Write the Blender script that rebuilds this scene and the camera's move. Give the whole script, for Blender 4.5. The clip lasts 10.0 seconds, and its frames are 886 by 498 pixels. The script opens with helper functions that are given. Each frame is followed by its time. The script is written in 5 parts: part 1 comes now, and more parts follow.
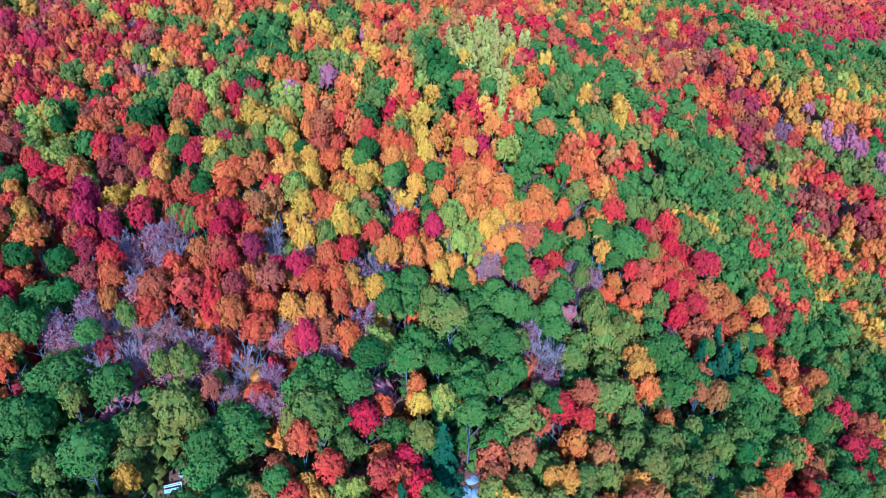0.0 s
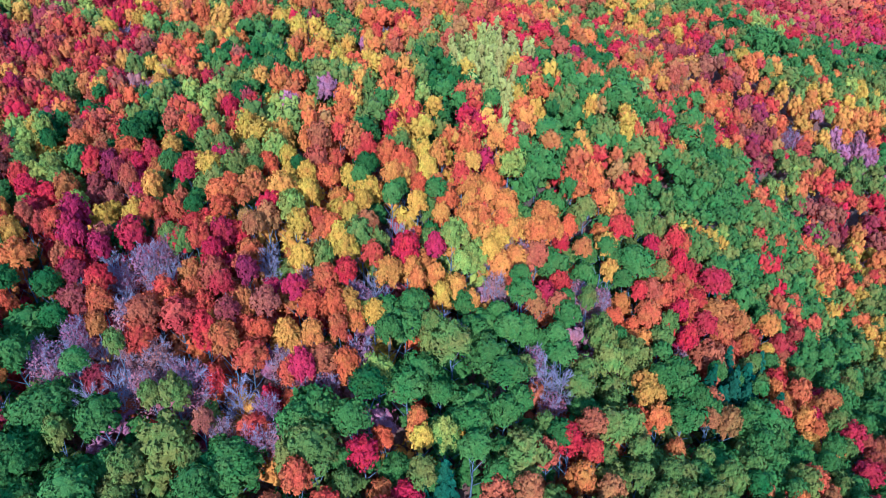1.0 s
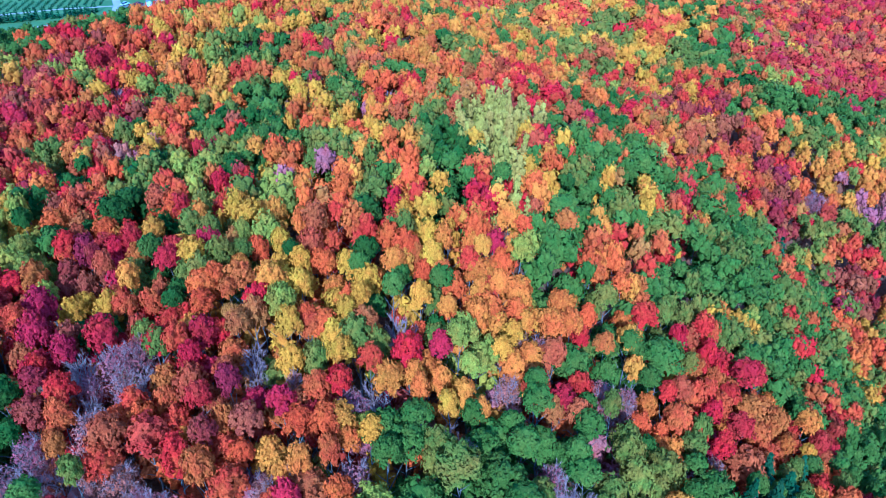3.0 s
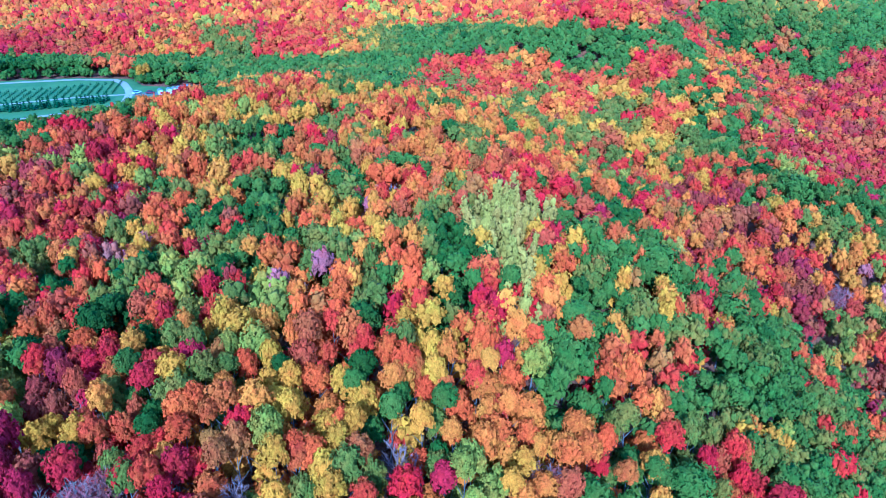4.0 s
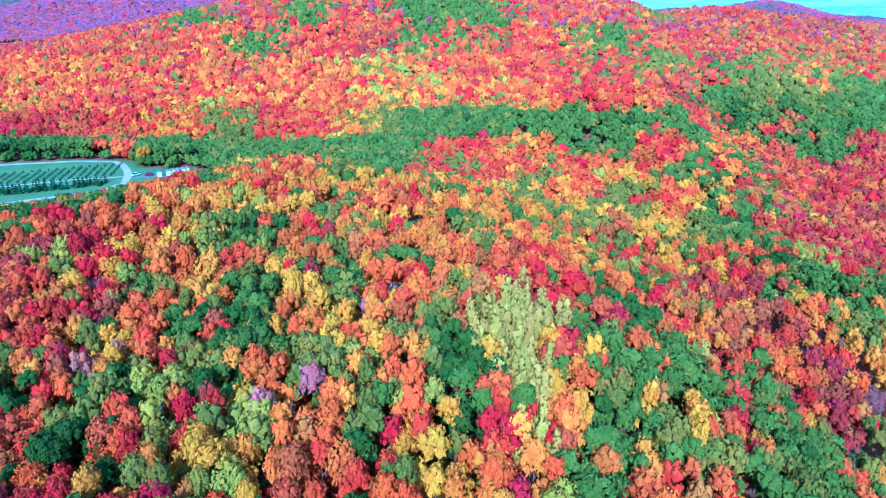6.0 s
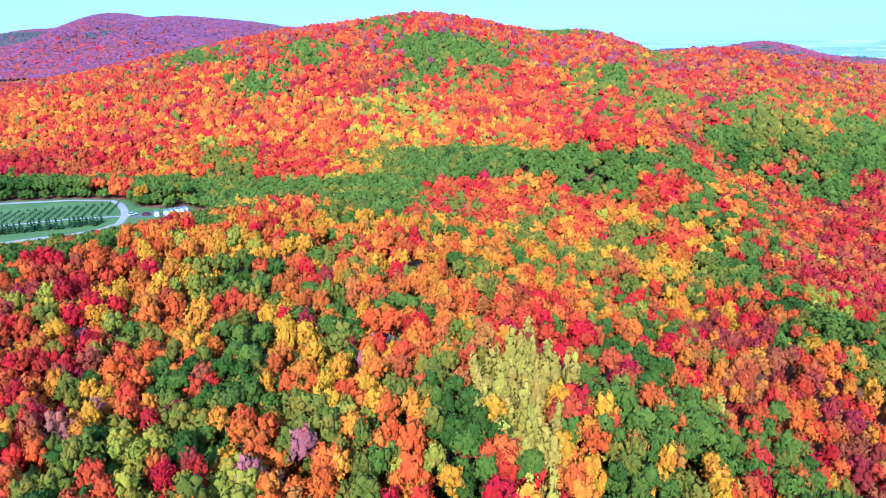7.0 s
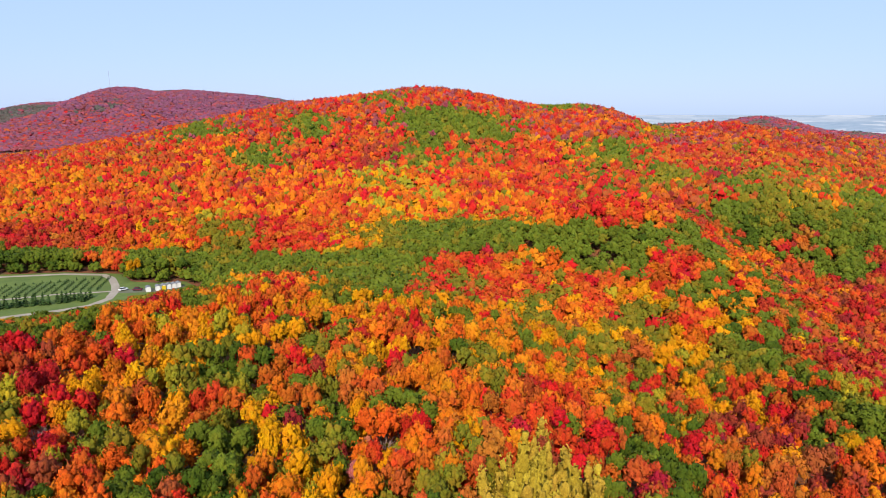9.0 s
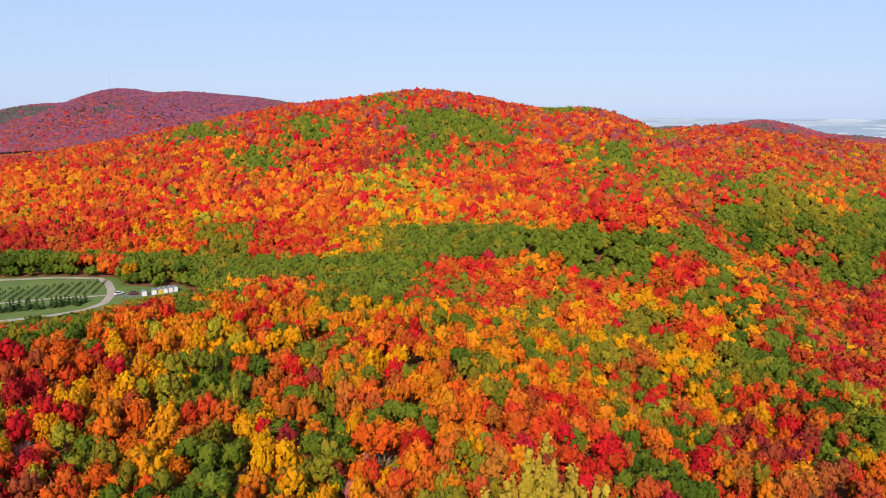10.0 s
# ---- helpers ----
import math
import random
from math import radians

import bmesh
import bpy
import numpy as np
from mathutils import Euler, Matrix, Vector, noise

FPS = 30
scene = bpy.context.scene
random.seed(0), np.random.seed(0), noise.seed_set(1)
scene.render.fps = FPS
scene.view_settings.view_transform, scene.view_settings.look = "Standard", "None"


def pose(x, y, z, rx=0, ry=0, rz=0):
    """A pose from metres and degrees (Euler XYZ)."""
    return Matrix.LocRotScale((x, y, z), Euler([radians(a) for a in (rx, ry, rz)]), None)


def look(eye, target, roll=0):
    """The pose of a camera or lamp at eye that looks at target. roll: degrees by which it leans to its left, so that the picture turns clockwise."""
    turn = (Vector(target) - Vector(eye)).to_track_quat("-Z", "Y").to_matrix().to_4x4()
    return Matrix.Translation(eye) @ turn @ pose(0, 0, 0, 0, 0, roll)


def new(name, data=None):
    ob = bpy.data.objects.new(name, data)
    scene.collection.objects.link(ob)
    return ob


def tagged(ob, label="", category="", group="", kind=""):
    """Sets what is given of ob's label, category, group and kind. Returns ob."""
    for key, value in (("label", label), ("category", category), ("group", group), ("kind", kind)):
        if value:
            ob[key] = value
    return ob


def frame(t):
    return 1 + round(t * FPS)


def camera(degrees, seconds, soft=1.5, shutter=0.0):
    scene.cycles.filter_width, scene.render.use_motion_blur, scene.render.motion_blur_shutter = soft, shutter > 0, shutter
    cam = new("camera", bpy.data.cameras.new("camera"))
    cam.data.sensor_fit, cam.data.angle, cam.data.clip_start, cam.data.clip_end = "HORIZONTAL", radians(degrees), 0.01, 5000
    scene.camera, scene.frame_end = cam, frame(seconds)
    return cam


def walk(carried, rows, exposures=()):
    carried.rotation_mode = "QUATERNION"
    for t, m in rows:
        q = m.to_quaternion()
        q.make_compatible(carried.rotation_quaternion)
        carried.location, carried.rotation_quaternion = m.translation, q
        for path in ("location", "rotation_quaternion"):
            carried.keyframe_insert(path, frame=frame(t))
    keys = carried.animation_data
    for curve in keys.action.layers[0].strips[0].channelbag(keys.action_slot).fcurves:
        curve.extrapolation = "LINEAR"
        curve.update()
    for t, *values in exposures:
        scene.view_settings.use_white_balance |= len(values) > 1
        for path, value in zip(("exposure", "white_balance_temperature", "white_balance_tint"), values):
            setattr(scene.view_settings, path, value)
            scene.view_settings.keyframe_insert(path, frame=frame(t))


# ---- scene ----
cam = camera(63.1, 10.0, soft=0.85)
PATH = [
    (0, (1.282, 1.97, 59.288), (1.217, 3.617, 58.156), 0.2),
    (0.5, (1.149, 4.013, 59.416), (1.082, 5.66, 58.283), 0.2),
    (1, (0.992, 6.143, 59.522), (0.924, 7.789, 58.389), 0.2),
    (1.5, (0.814, 8.491, 59.605), (0.745, 10.137, 58.471), 0.2),
    (2, (0.627, 10.933, 59.682), (0.556, 12.58, 58.549), 0.2),
    (2.5, (0.464, 13.532, 59.801), (0.389, 15.195, 58.692), 0.2),
    (2.7, (0.4, 14.756, 59.841), (0.323, 16.426, 58.744), 0.2),
    (3.8, (0.605, 23.752, 59.936), (0.488, 25.558, 59.084), -0.4),
    (4, (0.563, 24.981, 59.934), (0.447, 26.788, 59.084), -0.3),
    (4.5, (0.328, 27.616, 60.016), (0.209, 29.443, 59.21), -0.4),
    (5, (0.057, 30.293, 60.071), (-0.063, 32.14, 59.315), -0.3),
    (5.5, (-0.203, 33.086, 60.11), (-0.326, 34.953, 59.402), -0.3),
    (7, (-0.96, 41.604, 60.34), (-1.088, 43.519, 59.777), -0.2),
    (7.5, (-1.198, 44.513, 60.381), (-1.327, 46.442, 59.867), -0.1),
    (8, (-1.494, 47.44, 60.379), (-1.624, 49.38, 59.914), -0.1),
    (8.5, (-1.835, 50.367, 60.353), (-1.967, 52.319, 59.936), -0.0),
    (9, (-2.188, 53.199, 60.408), (-2.321, 55.159, 60.033), -0.0),
    (9.5, (-2.451, 55.607, 60.459), (-2.584, 57.568, 60.091), 0.1),
    (10, (-2.691, 57.581, 60.47), (-2.824, 59.542, 60.102), 0.2),
]
EXPOSURES = [(0, 0.36, 3380, 1), (2.5, 0.35, 3350, 1), (4.5, 0.49, 3150, 2), (5.5, 0.6, 3180, 1), (7, 0.49, 4250, 6), (8.5, 0.0, 6750, 7), (10, -0.21, 7400, 9)]
walk(cam, [(t, look(eye, target, roll)) for t, eye, target, roll in PATH], EXPOSURES)
# ---- world, sun ----
SUN_HEIGHT, SUN_HEADING = 32.0, 3.0          # the sun stands behind the camera and shines ahead
world = bpy.data.worlds.new("sky")
scene.world = world
world.use_nodes = True
wn = world.node_tree.nodes
sky = wn.new("ShaderNodeTexSky")
sky.sky_type = 'NISHITA'
sky.sun_disc = False
sky.sun_elevation = radians(SUN_HEIGHT)
sky.sun_rotation = radians(180 + SUN_HEADING)
sky.altitude = 300
sky.air_density, sky.dust_density, sky.ozone_density = 1.0, 0.6, 1.2
haze = wn.new("ShaderNodeMix")          # pale haze in the sky, all round
haze.data_type = 'RGBA'
haze.inputs[0].default_value = 0.75
haze.inputs[7].default_value = (4.55, 6.8, 11.9, 1)
world.node_tree.links.new(sky.outputs[0], haze.inputs[6])
world.node_tree.links.new(haze.outputs[2], wn["Background"].inputs[0])
wn["Background"].inputs[1].default_value = 0.118
sun = new("sun", bpy.data.lights.new("sun", 'SUN'))
sun.data.energy, sun.data.angle, sun.data.color = 4.7, radians(0.53), (1.0, 0.94, 0.85)
a, e = radians(SUN_HEADING), radians(SUN_HEIGHT)
sun.matrix_world = look((0, 0, 300), Vector((0, 0, 300)) + Vector((math.sin(a) * math.cos(e), math.cos(a) * math.cos(e), -math.sin(e))))

# ---- materials ----


def nodes_of(name):
    m = bpy.data.materials.new(name)
    m.use_nodes = True
    nt = m.node_tree
    return m, nt, nt.nodes["Principled BSDF"]


def mix(nt, fac, a, b, blend='MIX'):
    n = nt.nodes.new("ShaderNodeMix")
    n.data_type, n.blend_type = 'RGBA', blend
    for sock, v in ((n.inputs[0], fac), (n.inputs[6], a), (n.inputs[7], b)):
        if isinstance(v, bpy.types.NodeSocket):
            nt.links.new(v, sock)
        elif isinstance(v, tuple):
            sock.default_value = (*v, 1)
        else:
            sock.default_value = v
    return n.outputs[2]


def calc(nt, op, *vals):
    n = nt.nodes.new("ShaderNodeMath")
    n.operation = op
    for sock, v in zip(n.inputs, vals):
        if isinstance(v, bpy.types.NodeSocket):
            nt.links.new(v, sock)
        else:
            sock.default_value = v
    return n.outputs[0]


def noise_node(nt, scale, detail=4.0, rough=0.6):
    geo = nt.nodes.new("ShaderNodeNewGeometry")
    n = nt.nodes.new("ShaderNodeTexNoise")
    n.inputs["Scale"].default_value, n.inputs["Detail"].default_value, n.inputs["Roughness"].default_value = scale, detail, rough
    nt.links.new(geo.outputs["Position"], n.inputs["Vector"])
    return n.outputs[0]


def ramp(nt, fac, stops):
    n = nt.nodes.new("ShaderNodeValToRGB")
    while len(n.color_ramp.elements) < len(stops):
        n.color_ramp.elements.new(0.5)
    for el, (p, c) in zip(n.color_ramp.elements, stops):
        el.position, el.color = p, (*c, 1)
    nt.links.new(fac, n.inputs[0])
    return n.outputs[0]


def leaf_material(name, main, second, third, gloss=0.62):
    """Foliage: each leaf spray takes a shade between main and second, with some sprays of the third; each tree has a tone of its own."""
    m, nt, bsdf = nodes_of(name)
    geo = nt.nodes.new("ShaderNodeNewGeometry")
    info = nt.nodes.new("ShaderNodeObjectInfo")
    single = nt.nodes.new("ShaderNodeAttribute")
    single.attribute_name = "single"
    tone = nt.nodes.new("ShaderNodeAttribute")
    tone.attribute_name = "tone"
    own = calc(nt, 'ADD', calc(nt, 'MULTIPLY', single.outputs["Fac"], info.outputs["Random"]), tone.outputs["Fac"])
    isl = geo.outputs["Random Per Island"]
    grain = noise_node(nt, 4.2, 4.0, 0.85)
    dapple = calc(nt, 'ADD', 0.5, calc(nt, 'MULTIPLY', calc(nt, 'SUBTRACT', grain, 0.5), 2.6))
    col = mix(nt, calc(nt, 'ADD', calc(nt, 'MULTIPLY', isl, 0.45), calc(nt, 'MULTIPLY', dapple, 0.55)), main, second)
    patch = noise_node(nt, 0.5, 3.0)
    third_f = ramp(nt, calc(nt, 'ADD', patch, calc(nt, 'MULTIPLY', calc(nt, 'SUBTRACT', own, 0.5), 0.26)), [(0.42, (0, 0, 0)), (0.68, (0.7, 0.7, 0.7))])
    col = mix(nt, third_f, col, third)
    hsv = nt.nodes.new("ShaderNodeHueSaturation")
    nt.links.new(calc(nt, 'ADD', 0.485, calc(nt, 'MULTIPLY', own, 0.03)), hsv.inputs["Hue"])
    fine = calc(nt, 'ADD', calc(nt, 'MULTIPLY', calc(nt, 'FRACT', calc(nt, 'MULTIPLY', isl, 37.0)), 0.3), calc(nt, 'MULTIPLY', dapple, 0.6))
    nt.links.new(calc(nt, 'ADD', calc(nt, 'ADD', 0.32, calc(nt, 'MULTIPLY', calc(nt, 'FRACT', calc(nt, 'MULTIPLY', own, 7.3)), 0.26)), fine), hsv.inputs["Value"])
    nt.links.new(col, hsv.inputs["Color"])
    nt.links.new(hsv.outputs[0], bsdf.inputs["Base Color"])
    bump = nt.nodes.new("ShaderNodeBump")
    bump.inputs["Strength"].default_value, bump.inputs["Distance"].default_value = 0.5, 0.35
    nt.links.new(dapple, bump.inputs["Height"])
    nt.links.new(bump.outputs[0], bsdf.inputs["Normal"])
    bsdf.inputs["Diffuse Roughness"].default_value = 1.0          # leaves throw light back the way it came
    bsdf.inputs["Roughness"].default_value = gloss
    bsdf.inputs["Specular IOR Level"].default_value = 0.06
    return m


LEAF = {
    "green": leaf_material("oak_leaves_green", (0.08, 0.124, 0.012), (0.135, 0.178, 0.017), (0.18, 0.182, 0.019)),
    "dark": leaf_material("leaves_deep_green", (0.042, 0.078, 0.009), (0.074, 0.118, 0.011), (0.1, 0.122, 0.011)),
    "olive": leaf_material("leaves_olive", (0.125, 0.145, 0.014), (0.22, 0.205, 0.018), (0.33, 0.17, 0.018)),
    "pine": leaf_material("needles_blue_green", (0.035, 0.072, 0.022), (0.06, 0.11, 0.032), (0.055, 0.09, 0.022)),
    "lime": leaf_material("leaves_yellow_green", (0.24, 0.25, 0.02), (0.4, 0.33, 0.024), (0.5, 0.27, 0.02)),
    "yellow": leaf_material("leaves_yellow", (0.62, 0.27, 0.008), (0.74, 0.37, 0.01), (0.64, 0.17, 0.01)),
    "tan": leaf_material("leaves_pale_khaki", (0.44, 0.29, 0.036), (0.55, 0.38, 0.046), (0.42, 0.26, 0.03)),
    "orange": leaf_material("leaves_orange", (0.6, 0.1, 0.012), (0.72, 0.17, 0.014), (0.7, 0.25, 0.014)),
    "red": leaf_material("leaves_scarlet", (0.52, 0.034, 0.014), (0.64, 0.072, 0.017), (0.58, 0.13, 0.017)),
    "crimson": leaf_material("leaves_crimson", (0.39, 0.024, 0.015), (0.53, 0.044, 0.021), (0.5, 0.085, 0.024)),
    "maroon": leaf_material("leaves_maroon", (0.26, 0.026, 0.021), (0.38, 0.046, 0.028), (0.44, 0.085, 0.03)),
    "russet": leaf_material("leaves_russet", (0.46, 0.085, 0.02), (0.57, 0.15, 0.024), (0.42, 0.15, 0.022)),
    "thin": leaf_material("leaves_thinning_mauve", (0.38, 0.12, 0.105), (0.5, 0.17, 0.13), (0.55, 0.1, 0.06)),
    # the next three put the haze of distance into the leaf colour
    "mauve": leaf_material("leaves_haze_mauve", (0.2, 0.058, 0.115), (0.27, 0.085, 0.14), (0.17, 0.08, 0.115)),
    "haze_red": leaf_material("leaves_haze_dull_red", (0.3, 0.05, 0.066), (0.38, 0.08, 0.08), (0.24, 0.066, 0.08)),
    "sage": leaf_material("leaves_haze_grey_green", (0.07, 0.085, 0.075), (0.11, 0.115, 0.085), (0.18, 0.09, 0.09)),
}


def bark_material(name, dark, light):
    m, nt, bsdf = nodes_of(name)
    col = ramp(nt, noise_node(nt, 3.5, 6.0), [(0.35, dark), (0.65, light)])
    nt.links.new(col, bsdf.inputs["Base Color"])
    bump = nt.nodes.new("ShaderNodeBump")
    bump.inputs["Strength"].default_value = 0.5
    nt.links.new(noise_node(nt, 14.0, 3.0), bump.inputs["Height"])
    nt.links.new(bump.outputs[0], bsdf.inputs["Normal"])
    bsdf.inputs["Roughness"].default_value = 0.9
    return m


BARK = bark_material("bark_grey_brown", (0.09, 0.07, 0.055), (0.24, 0.2, 0.17))
TWIG = bark_material("bare_twigs_grey", (0.31, 0.175, 0.145), (0.46, 0.28, 0.23))


def litter_material(name, brown, red, green):
    m, nt, bsdf = nodes_of(name)
    big = ramp(nt, noise_node(nt, 0.09, 3.0), [(0.35, brown), (0.55, red), (0.7, green)])
    fine = ramp(nt, noise_node(nt, 2.4, 6.0, 0.75), [(0.3, (0.35, 0.32, 0.3)), (0.7, (1.5, 1.35, 1.2))])
    nt.links.new(mix(nt, 1.0, big, fine, 'MULTIPLY'), bsdf.inputs["Base Color"])
    bump = nt.nodes.new("ShaderNodeBump")
    bump.inputs["Strength"].default_value, bump.inputs["Distance"].default_value = 0.8, 0.3
    nt.links.new(noise_node(nt, 1.7, 6.0, 0.7), bump.inputs["Height"])
    nt.links.new(bump.outputs[0], bsdf.inputs["Normal"])
    bsdf.inputs["Roughness"].default_value = 0.95
    return m


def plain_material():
    m, nt, bsdf = nodes_of("hazy_farmland")
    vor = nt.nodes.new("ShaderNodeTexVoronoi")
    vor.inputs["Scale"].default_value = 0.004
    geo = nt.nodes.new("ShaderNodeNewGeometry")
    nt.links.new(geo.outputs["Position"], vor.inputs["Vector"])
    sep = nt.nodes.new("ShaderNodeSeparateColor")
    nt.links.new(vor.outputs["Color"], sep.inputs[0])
    # pale bluish fields, with the haze of distance painted into their colours
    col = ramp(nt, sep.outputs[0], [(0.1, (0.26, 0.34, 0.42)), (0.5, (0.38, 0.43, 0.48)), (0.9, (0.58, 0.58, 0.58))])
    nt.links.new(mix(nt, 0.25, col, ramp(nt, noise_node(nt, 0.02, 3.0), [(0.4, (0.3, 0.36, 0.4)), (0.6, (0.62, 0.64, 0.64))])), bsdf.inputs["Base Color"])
    bsdf.inputs["Roughness"].default_value = 0.95
    return m


def rough_material(name, dark, light, scale=2.0, rough=0.9, metal=0.0, detail=6.0):
    m, nt, bsdf = nodes_of(name)
    col = mix(nt, 0.5, ramp(nt, noise_node(nt, scale, detail, 0.7), [(0.3, dark), (0.7, light)]),
              ramp(nt, noise_node(nt, scale * 0.12, 3.0), [(0.35, dark), (0.65, light)]))
    nt.links.new(col, bsdf.inputs["Base Color"])
    bump = nt.nodes.new("ShaderNodeBump")
    bump.inputs["Strength"].default_value, bump.inputs["Distance"].default_value = 0.4, 0.05
    nt.links.new(noise_node(nt, scale * 2, 4.0), bump.inputs["Height"])
    nt.links.new(bump.outputs[0], bsdf.inputs["Normal"])
    bsdf.inputs["Roughness"].default_value, bsdf.inputs["Metallic"].default_value = rough, metal
    return m


LITTER, PLAIN = litter_material("forest_floor", (0.17, 0.085, 0.04), (0.3, 0.1, 0.04), (0.16, 0.12, 0.04)), plain_material()
# mauve floor: the same haze tint as the far crowns, put into the colour
HAZE_LITTER = litter_material("haze_forest_floor", (0.2, 0.07, 0.09), (0.27, 0.08, 0.11), (0.15, 0.08, 0.08))
GRASS = rough_material("field_grass", (0.085, 0.13, 0.018), (0.16, 0.205, 0.03), 0.8)
GRAVEL = rough_material("pale_gravel", (0.32, 0.25, 0.18), (0.48, 0.39, 0.3), 1.5)
YARD = rough_material("worn_grass_and_gravel", (0.1, 0.11, 0.05), (0.21, 0.19, 0.13), 0.6)
SHINGLE = rough_material("grey_shingles", (0.16, 0.16, 0.17), (0.3, 0.3, 0.31), 4.0)
ROCK = rough_material("grey_granite", (0.24, 0.23, 0.21), (0.42, 0.4, 0.37), 1.2)
GREYWOOD = rough_material("weathered_grey_boards", (0.6, 0.6, 0.61), (0.8, 0.8, 0.81), 5.0, 0.7)
WHITE = rough_material("white_paint", (0.68, 0.68, 0.68), (0.82, 0.82, 0.82), 1.5, 0.35)
YELLOWP = rough_material("yellow_paint", (0.6, 0.4, 0.02), (0.75, 0.52, 0.03), 1.5, 0.4)
MAROONP = rough_material("dark_red_car_paint", (0.12, 0.015, 0.03), (0.2, 0.03, 0.06), 1.0, 0.25)
DARKGLASS = rough_material("dark_window_glass", (0.02, 0.025, 0.03), (0.04, 0.045, 0.05), 1.0, 0.08)
RUBBER = rough_material("black_rubber", (0.02, 0.02, 0.02), (0.05, 0.05, 0.05), 6.0, 0.8)
STEEL = rough_material("galvanised_steel", (0.4, 0.4, 0.42), (0.6, 0.6, 0.62), 3.0, 0.45, 0.8)

# ---- the lie of the land ----
# rises and hollows: centre x, y, reach in x and y, height
BROAD = [
    (0, 0, 700, 700, -28.8), (-400, 700, 400, 400, 42.3), (400, 700, 400, 400, 27.8), (0, 1100, 500, 350, 27.0), (200, 0, 250, 250, -9.0),
    (-200, 0, 250, 250, 52.7), (0, -300, 400, 250, 2.8), (-75, 790, 170, 150, 55.8), (120, 770, 140, 140, 3.1), (-230, 760, 150, 150, 8.1),
    (250, 620, 140, 140, 10.9), (-60, 620, 150, 110, -12.5), (-200, 600, 140, 110, 13.8), (100, 620, 120, 110, 12.4), (350, 850, 200, 200, 22.7),
]
NEAR_LAND = [
    (75, 378, 38, 24, 19.9), (0, 375, 55, 30, 8.0), (150, 450, 80, 70, 22.3), (-60, 470, 110, 80, 6.7), (-180, 470, 110, 80, 1.8),
    (-170, 345, 75, 40, -8.0), (-260, 420, 110, 110, -6.1), (-40, 150, 60, 55, -1.0), (-60, 210, 60, 60, 10.1), (0, 210, 50, 60, 15.6),
    (-40, 80, 40, 35, 9.7), (15, 115, 22, 30, 12.2), (80, 215, 34, 38, 21.7), (110, 140, 45, 55, -16.5), (60, 80, 30, 35, 2.8),
    (60, 300, 50, 45, -3.7), (150, 320, 70, 60, -3.8), (0, 50, 35, 30, 10.4),
]
SMALL_LAND = [
    (-20, 290, 60, 50, 5.3), (-120, 120, 70, 80, 10.3), (-100, 290, 60, 60, 2.7), (-145, 255, 28, 28, -12.1), (30, 95, 16, 26, -0.3),
    (45, 130, 18, 24, 9.8), (45, 225, 24, 26, -13.2), (20, 250, 40, 30, -4.9), (80, 170, 28, 26, 3.5), (-20, 110, 30, 30, 7.4),
    (5, 150, 30, 26, 5.8), (75, 110, 26, 30, -2.3), (80, 335, 24, 18, 12.4), (120, 385, 28, 24, -15.7), (40, 385, 24, 20, 3.2),
    (80, 300, 30, 22, 12.8),
]
FAR_HILLS = [
    (-1750, 2250, 105, 330, 5.6), (-1625, 2250, 105, 330, 34.6), (-1500, 2250, 105, 330, 62.2), (-1375, 2250, 105, 330, 42.8), (-1250, 2250, 105, 330, 71.7),
    (-1125, 2250, 105, 330, 90.5), (-1000, 2250, 105, 330, 65.5), (-875, 2250, 105, 330, 70.9), (-750, 2250, 105, 330, 69.9), (-625, 2250, 105, 330, 64.6),
    (-500, 2250, 105, 330, 44.9), (-375, 2250, 105, 330, 43.1), (-250, 2250, 105, 330, 30.3), (420, 1900, 110, 260, 53.6), (560, 1900, 90, 260, 17.7),
    (680, 1900, 75, 260, 57.2), (860, 1900, 110, 260, 35.3), (1060, 1900, 150, 260, 9.6),
]
# small rises and dips along the skylines
CREST = [
    (-140, 790, 30, 120, -2.6), (-102, 790, 30, 120, 2.9), (-64, 790, 30, 120, 1.9), (-26, 790, 30, 120, 1.7), (12, 790, 30, 120, -2.6),
    (50, 790, 30, 120, -3.6), (88, 790, 30, 120, 3.5), (126, 790, 30, 120, 1.0), (164, 790, 30, 120, -14.8), (202, 790, 30, 120, 5.5),
]
FAR_CREST = [
    (-1480, 2210, 75, 300, -11.8), (-1360, 2210, 75, 300, 12.0), (-1240, 2210, 75, 300, -32.5), (-1140, 2210, 75, 300, 24.0), (-1060, 2210, 75, 300, -23.4), (-960, 2210, 75, 300, 12.5),
    (-820, 2210, 75, 300, -1.8), (-690, 2210, 75, 300, -1.8), (-590, 2210, 75, 300, -5.7), (640, 1950, 60, 200, 8.2), (720, 1870, 60, 200, -11.1),
]
BASE = -38.7
FARM_LEVEL = -16.0


def land(x, y):
    x, y = np.asarray(x, float), np.asarray(y, float)
    r = np.hypot(x, y - 200)
    z = np.zeros_like(x)
    for cx, cy, rx, ry, h in BROAD + NEAR_LAND + SMALL_LAND:
        z += h * np.exp(-((x - cx) / rx) ** 2 / 2 - ((y - cy) / ry) ** 2 / 2)
    z += BASE
    for cx, cy, rx, ry, h in FAR_HILLS + CREST + FAR_CREST:
        z += h * np.exp(-((x - cx) / rx) ** 2 / 2 - ((y - cy) / ry) ** 2 / 2)
    t = np.clip((r - 2600) / 2200, 0, 1)
    z = z + 78 * t
    d = np.hypot((x + 200) / 95, (y - 330) / 75)          # the level clearing of the farm
    m = np.clip((1.3 - d) / 0.45, 0, 1)
    m = m * m * (3 - 2 * m)
    return z * (1 - m) + FARM_LEVEL * m


def height(x, y):
    return float(land(x, y))


